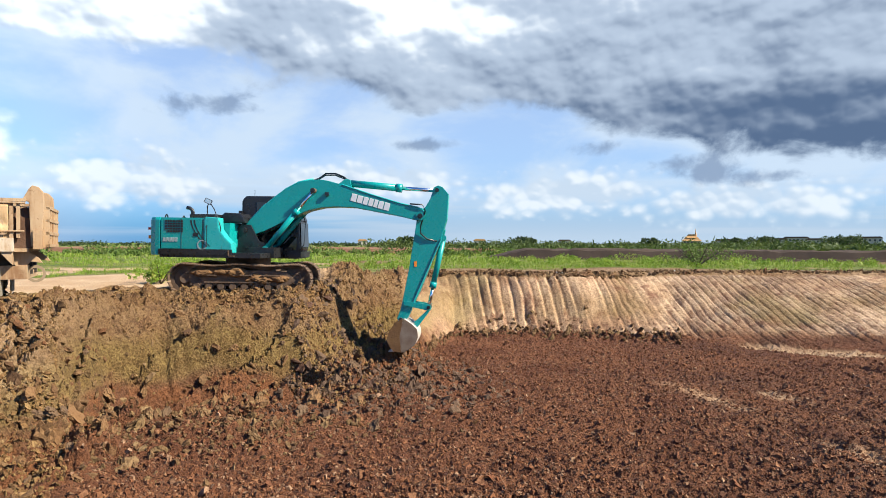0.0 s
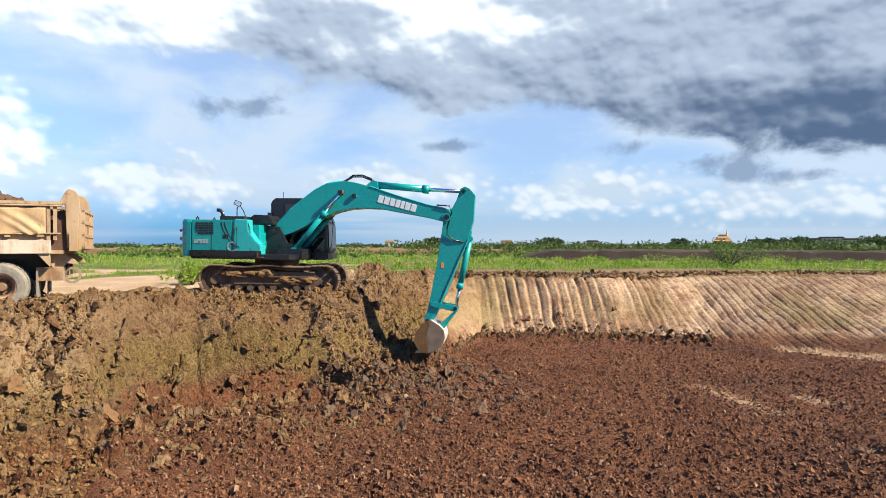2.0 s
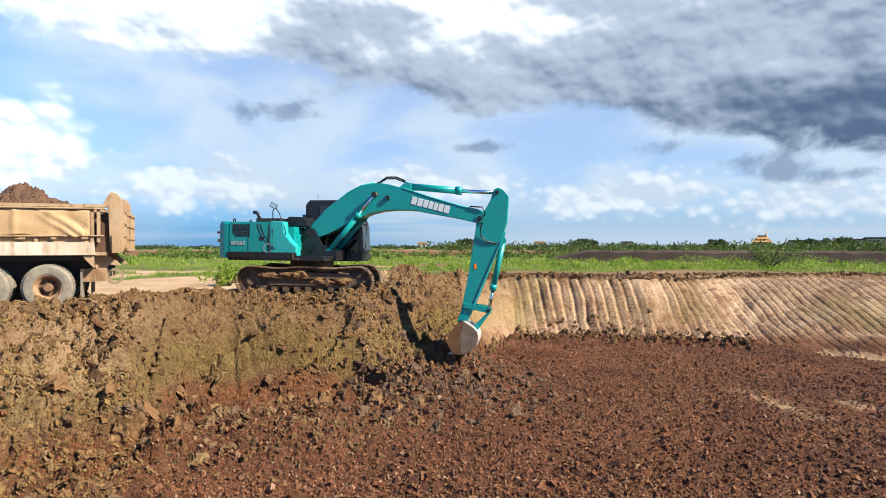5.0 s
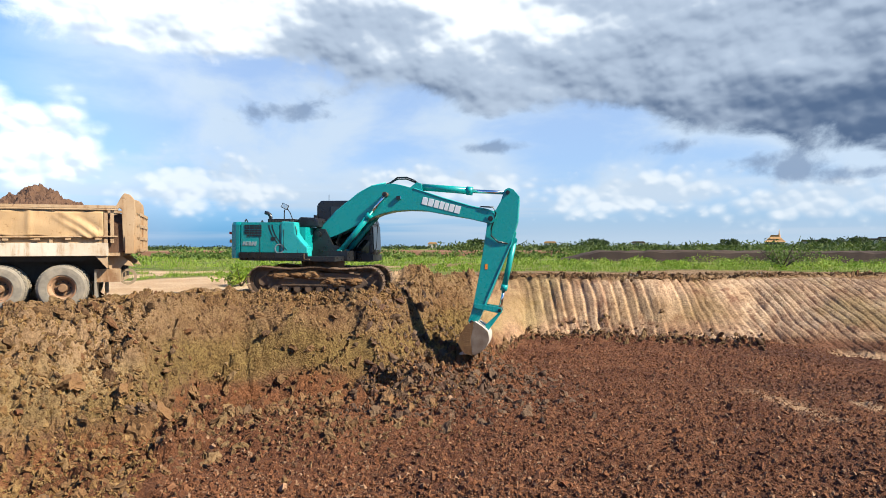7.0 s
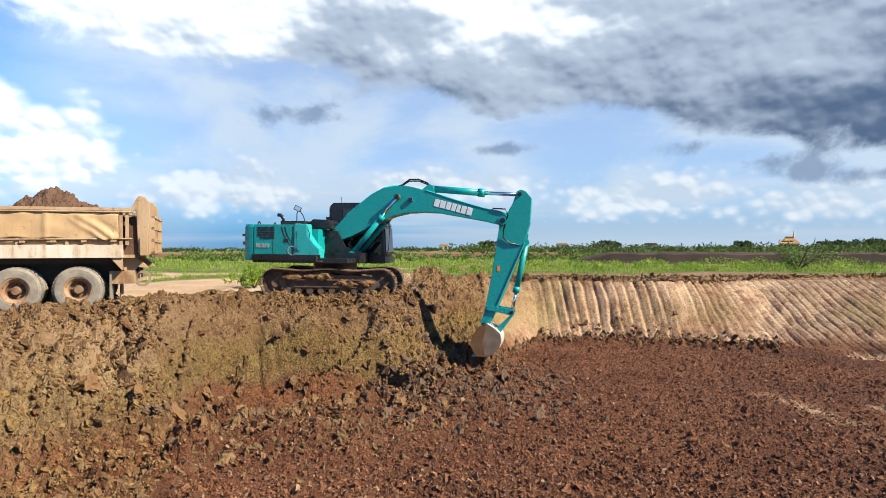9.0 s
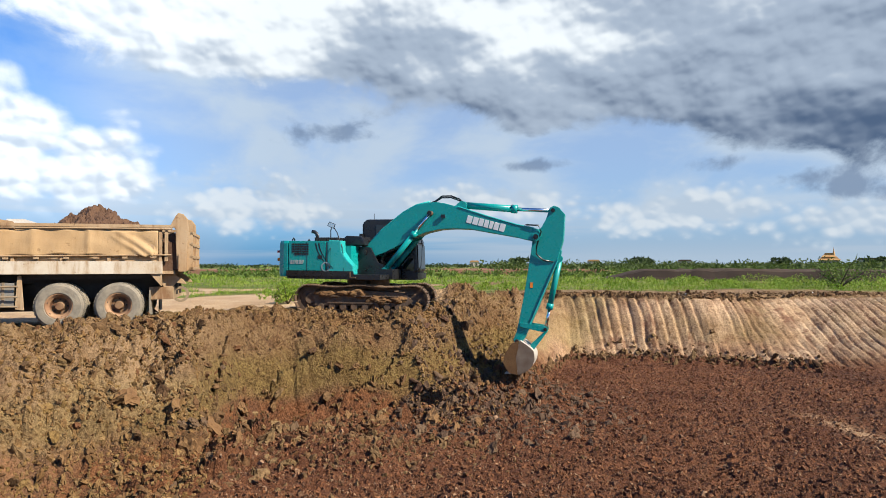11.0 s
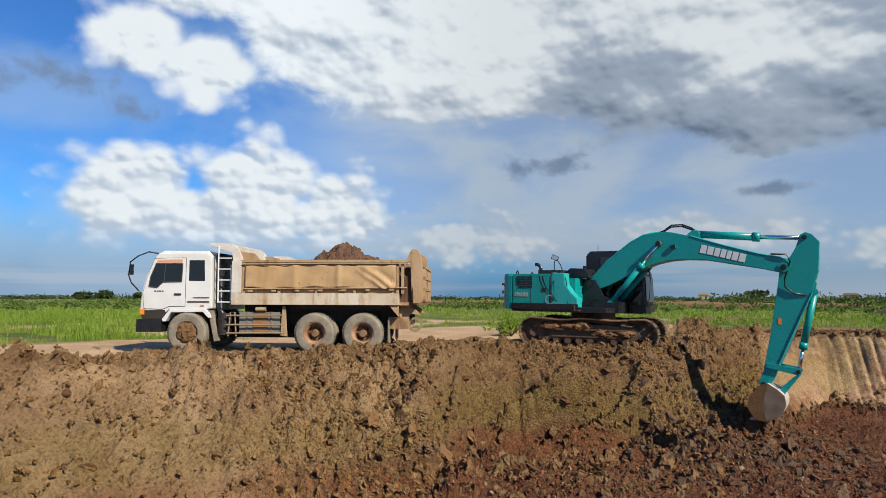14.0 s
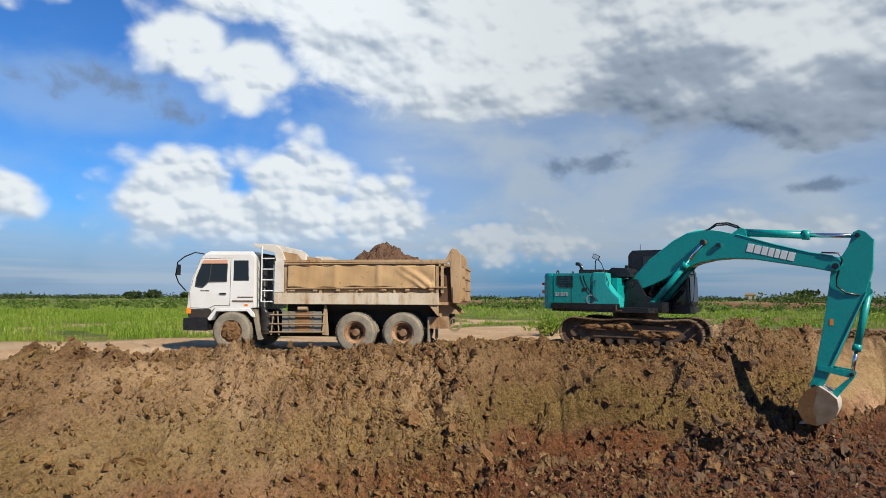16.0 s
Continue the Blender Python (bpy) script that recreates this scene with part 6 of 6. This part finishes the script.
def tri_mesh(name, vs, mat, label, category, kind="stuff"):
    m = bpy.data.meshes.new(name)
    nf = len(vs) // 3
    m.vertices.add(len(vs))
    m.vertices.foreach_set("co", vs.ravel())
    m.loops.add(len(vs))
    m.loops.foreach_set("vertex_index", np.arange(len(vs)))
    m.polygons.add(nf)
    m.polygons.foreach_set("loop_start", np.arange(nf) * 3)
    m.update(calc_edges=True)
    m.materials.append(mat)
    return tagged(new(name, m), label, category, kind=kind)


def blades(places, heights, width, rng, per=4, spread_r=0.12):
    """Curved-over grass blades, two triangles each, in small tufts."""
    n = len(places) * per
    base = np.repeat(places, per, 0) + rng.normal(0, spread_r, (n, 2))
    h = np.repeat(heights, per) * rng.uniform(0.55, 1.15, n)
    z = ground_z(base[:, 0], base[:, 1]) - 0.02
    a, lean = rng.uniform(0, 6.28, n), rng.uniform(0.05, 0.5, n) * h
    w = width * rng.uniform(0.6, 1.3, n)
    b = np.column_stack([base, z])
    side = np.column_stack([np.cos(a) * w, np.sin(a) * w, np.zeros(n)])
    out = np.column_stack([-np.sin(a) * lean, np.cos(a) * lean, h])
    mid = b + out * np.array([0.35, 0.35, 0.6])
    tip = b + out
    t1 = np.stack([b - side, b + side, mid], 1)
    t2 = np.stack([mid - side * 0.7, mid + side * 0.7, tip], 1)
    return np.concatenate([t1, t2]).reshape(-1, 3)


def field(n, az_lo, az_hi, r_lo, r_hi, rng, seed, cut, power=1.0):
    a, r = rng.uniform(az_lo, az_hi, n), r_lo + (r_hi - r_lo) * rng.uniform(0, 1, n) ** power
    p = np.stack([r * np.sin(np.radians(a)), r * np.cos(np.radians(a))], -1)
    turf = ground_parts(p[:, 0], p[:, 1])[2]
    return p[(turf > 0.45) & (fbm(p[:, 0] * 0.10, p[:, 1] * 0.22, 3, seed) > cut)]


p1 = field(19000, -60, 42, 24, 56, rng, 501, 0.0)
p2 = field(15000, -75, 42, 52, 130, rng, 503, -0.10)
p3 = field(26000, -72, -38, 24, 75, rng, 505, -0.34)
gv = [blades(p1, rng.uniform(0.08, 0.26, len(p1)), 0.028, rng), blades(p2, rng.uniform(0.14, 0.40, len(p2)), 0.06, rng, 4, 0.3), blades(p3, rng.uniform(0.12, 0.40, len(p3)) * (1.0 + 1.1 * np.clip(fbm(p3[:, 0] * 0.4, p3[:, 1] * 0.4, 3, 507), -0.4, 1)), 0.024, rng, 4, 0.2)]
tri_mesh("grass", np.concatenate(gv), M_GRASS, "green and yellowed rough grass on the flats", "grass")


def leaf_clumps(centres, radii, leaves, size, rng):
    """Small leaf triangles on the skins of many clumps."""
    n = len(centres) * leaves
    c, rd = np.repeat(centres, leaves, 0), np.repeat(radii, leaves, 0)
    d = rng.normal(size=(n, 3))
    d /= np.linalg.norm(d, axis=1)[:, None]
    p = c + d * rd * rng.uniform(0.55, 1.05, (n, 1))
    u = rng.normal(size=(n, 3)) * size
    w = rng.normal(size=(n, 3)) * size
    return np.stack([p - u * 0.5, p + u * 0.5, p + w], 1).reshape(-1, 3)


def hedge(name, n, az_lo, az_hi, r_lo, r_hi, h_lo, h_hi, wide, leaves, size, mat, label, rng, seed):
    a, r = rng.uniform(az_lo, az_hi, n), rng.uniform(r_lo, r_hi, n)
    x, y = r * np.sin(np.radians(a)), r * np.cos(np.radians(a))
    h = rng.uniform(h_lo, h_hi, n) * (0.7 + 0.9 * np.clip(fbm(x * 0.05, y * 0.05, 3, seed) + 0.4, 0, 1))
    c = np.stack([x, y, ground_z(x, y) + h * 0.42], -1)
    rd = np.stack([h * wide, h * wide, h * 0.55], -1)
    return tri_mesh(name, leaf_clumps(c, rd, leaves, size, rng), mat, label, "bushes")


hedge("far_scrub", 1000, -75, 45, 75, 190, 0.45, 1.15, 1.2, 44, 0.22, M_LEAF, "green scrub bushes across the distant flats", rng, 601)
hedge("bank_weeds", 500, -30, 46, 96, 106, 0.25, 0.9, 0.9, 40, 0.14, M_LEAF, "weeds and tall grass along the spoil bank", rng, 603)
hedge("dark_hedge", 620, -6, 46, 100, 170, 1.3, 2.0, 1.1, 60, 0.26, M_HEDGE, "dark green hedge line far beyond the bank", rng, 605)
hedge("far_woods", 900, -80, 48, 330, 560, 1.1, 2.3, 2.2, 40, 0.65, M_LEAF_DARK, "dark distant tree line on the horizon", rng, 607)
hedge("near_tufts", 30, -24, -4, 33, 55, 0.3, 0.55, 0.8, 90, 0.07, M_GRASS, "bushy green weeds on the flats", rng, 609)
hedge("flat_tufts", 60, 0, 34, 46, 66, 0.25, 0.6, 1.1, 90, 0.08, M_GRASS, "bushy green weeds on the wet flats", rng, 611)


def bush(x, y, w, h, label, mat, leaves=2600, size=0.07, trunk=False):
    b = empty("tree" if trunk else "bush", pose(x, y, float(ground_z(x, y)[0])), label, "tree" if trunk else "bush")
    bm = bmesh.new()
    for k in range(7):
        a = k * 0.9 + 0.3
        q = Vector((math.cos(a) * w * 0.33, math.sin(a) * w * 0.33, h * (0.6 + 0.05 * k % 0.3)))
        start = Vector((0, 0, h * 0.3)) if trunk else Vector((0, 0, 0))
        rod(bm, start, q, 0.03 * h, 0.008 * h, 7)
    if trunk:
        rod(bm, (0, 0, -0.1), (0, 0, h * 0.5), 0.045 * h, 0.03 * h, 9)
    part("trunk" if trunk else "stems", bm, M_BARK, b)
    k = 26
    c = np.stack([rng.normal(0, w * 0.22, k), rng.normal(0, w * 0.22, k), h * (rng.uniform(0.45, 0.9, k) if trunk else rng.uniform(0.2, 0.85, k))], -1)
    rd = np.repeat(rng.uniform(0.10, 0.20, (k, 1)) * w, 3, 1)
    rd[:, 2] *= 0.7
    ob = tri_mesh("crown" if trunk else "leaves", leaf_clumps(c, rd, leaves // k, size, rng), mat, "", "", "")
    ob.parent = b
    return b


bush(17.6, 45.3, 4.4, 1.75, "large airy green bush beside the water", M_LEAF, 1350, 0.075)
bush(-10.4, 24.2, 1.4, 0.85, "bushy green weed beside the dirt track", M_GRASS, 1500, 0.05)
bush(-0.9, 78, 2.2, 2.0, "dark green bush on the flats", M_LEAF_DARK, 1600, 0.08)
for a_, r_, w_, h_ in ((-57.4, 260, 4, 2.7), (-56.0, 250, 5, 3.1), (-53.4, 270, 4, 2.7), (-49.0, 250, 6, 2.9), (-50.6, 280, 4, 2.6), (-3.2, 260, 8, 4.0), (26.0, 300, 12, 4.4), (31.5, 300, 14, 4.6), (24.0, 320, 10, 4.2), (17.5, 330, 9, 4.0), (7.0, 240, 9, 3.4)):
    bush(r_ * math.sin(radians(a_)), r_ * math.cos(radians(a_)), w_, h_, "dark green tree on the distant flats", M_LEAF_DARK, 1500, 0.5, True)


# ---- water ----
def water_material():
    m = material("muddy_water", (0.16, 0.12, 0.07), 0.08, 0, spec=0.6)
    return m


M_WATER = water_material()


def pool(name, cx, cy, rx, ry, z, label, turn=0.0):
    bm = bmesh.new()
    vs = []
    for k in range(48):
        a = k * math.tau / 48
        q = 1 + 0.25 * noise.noise((math.cos(a) * 1.7 + cx, math.sin(a) * 1.7, 0.3))
        vs.append(bm.verts.new((cx + rx * q * math.cos(a + turn), cy + ry * q * math.sin(a), z)))
    bm.faces.new(vs)
    ob = part(name, bm, M_WATER)
    return tagged(ob, label, "water", kind="structure")


pool("ditch_water", 23.5, 41.6, 6.5, 1.3, -0.08, "grey water lying in a shallow dip")
pool("ditch_water_2", 17.6, 58, 4.6, 1.9, -0.09, "grey water lying in a shallow dip")
pool("ditch_water_3", 27, 56, 6, 1.5, -0.09, "grey water lying in a shallow dip")


# ---- far buildings ----
M_ROOF_GOLD = material("orange_tiles", (0.42, 0.21, 0.063), 0.6, 0, (0.434, 0.294, 0.14), 0.6, 0.6)
M_PLASTER = material("cream_plaster", (0.434, 0.392, 0.322), 0.8, 0, (0.364, 0.322, 0.266), 0.4, 0.6)
M_PANE = material("dark_pane", (0.035, 0.042, 0.049), 0.2)


def temple():
    a, r = radians(20.75), 480
    t = empty("temple", pose(r * math.sin(a), r * math.cos(a), 0, 0, 0, -20), "cream temple hall with tiered orange roof and spire", "temple")
    part("wall", boxes((-5.5, 5.5, -4, 4, 0, 4.2)), M_PLASTER, t)
    for k in range(6):
        part("column", rod(bmesh.new(), (-5.6 + 2.24 * k, -4.5, 0), (-5.6 + 2.24 * k, -4.5, 4.2), 0.25), M_PLASTER, t)
    for k in range(5):
        part("window", boxes((-4.9 + 2.24 * k, -4.0 + 2.24 * k, -4.06, -4.0, 1.0, 3.2)), M_PANE, t)
    for z, w, d, h in ((4.1, 6.6, 5.6, 2.6), (6.0, 4.6, 3.4, 2.6)):
        bm = plate([(-w, z), (w, z), (w * 0.62, z + h * 0.55), (w * 0.5, z + h), (-w * 0.5, z + h), (-w * 0.62, z + h * 0.55)], -d, d)
        for v in bm.verts:
            if v.co.z > z + 0.1:
                v.co.y *= 0.45
        part("roof", bm, M_ROOF_GOLD, t, "tiered orange tiled roof")
    bm = rod(bmesh.new(), (2.6, 0, 7.4), (2.6, 0, 9.8), 0.9, 0.35)
    rod(bm, (2.6, 0, 9.8), (2.6, 0, 12.4), 0.35, 0.04)
    part("spire", bm, M_ROOF_GOLD, t)


def far_house(a_deg, r, w, d, h, storeys, label, orange=False):
    a = radians(a_deg)
    t = empty("house", pose(r * math.sin(a), r * math.cos(a), 0, 0, 0, -a_deg), label, "house", "distant houses")
    part("wall", boxes((-w / 2, w / 2, -d / 2, d / 2, 0, h)), M_PLASTER, t)
    bm = plate([(-w / 2 - 0.4, h), (w / 2 + 0.4, h), (w / 2 - 1, h + 1.2), (-w / 2 + 1, h + 1.2)], -d / 2 - 0.4, d / 2 + 0.4)
    part("roof", bm, M_ROOF_GOLD if orange else M_STEEL, t)
    n_ = max(2, int(w / 3))
    pane = None
    for s in range(storeys):
        for k in range(n_):
            if pane is None:
                pane = part("window", boxes((-0.6, 0.6, -0.06, 0.0, -0.7, 0.7)), M_PANE, t)
                ob = pane
            else:
                ob = new("window", pane.data)
                ob.parent = t
            ob.matrix_local = pose(-w / 2 + (k + 0.5) * w / n_, -d / 2, (s + 0.55) * h / storeys)


temple()
for spec in ((27.0, 560, 14, 10, 5.5, 2, False), (28.3, 600, 18, 10, 7.0, 2, False), (29.6, 580, 12, 10, 5.5, 2, False), (32.6, 560, 24, 12, 6.5, 2, False), (23.2, 520, 12, 8, 4.5, 1, False), (3.2, 500, 9, 8, 4.0, 1, True), (-7.0, 500, 7, 8, 3.6, 1, True), (10.5, 530, 10, 8, 4.0, 1, False)):
    far_house(*spec[:6], "pale distant house with orange roof" if spec[6] else "pale distant building with flat grey roof", spec[6])


# ---- scraps of white plastic on the rim ----
def litter(a_deg, r, s, turn):
    a = radians(a_deg)
    x, y = r * math.sin(a), r * math.cos(a)
    vs, fs = [], []
    for i in range(7):
        for j in range(5):
            u, w = i / 6 - 0.5, j / 4 - 0.5
            vs.append((u * s, w * s * 0.7, 0.05 + 0.09 * s * noise.noise((u * 4 + r, w * 4, a_deg)) + 0.25 * s * abs(u)))
    for i in range(6):
        for j in range(4):
            q = i * 5 + j
            fs.append((q, q + 5, q + 6, q + 1))
    ob = raw("plastic_scrap", vs, fs, M_DECAL, "", "crumpled white plastic scrap on bare earth", "litter", True)
    md = ob.modifiers.new("thickness", "SOLIDIFY")
    md.thickness = 0.012
    ob.matrix_world = pose(x, y, float(ground_z(x, y)[0]) - 0.02, 0, 0, turn)


litter(10.2, 32.6, 0.5, 20)
litter(10.8, 32.9, 0.3, 70)
litter(19.5, 36.6, 0.3, 110)
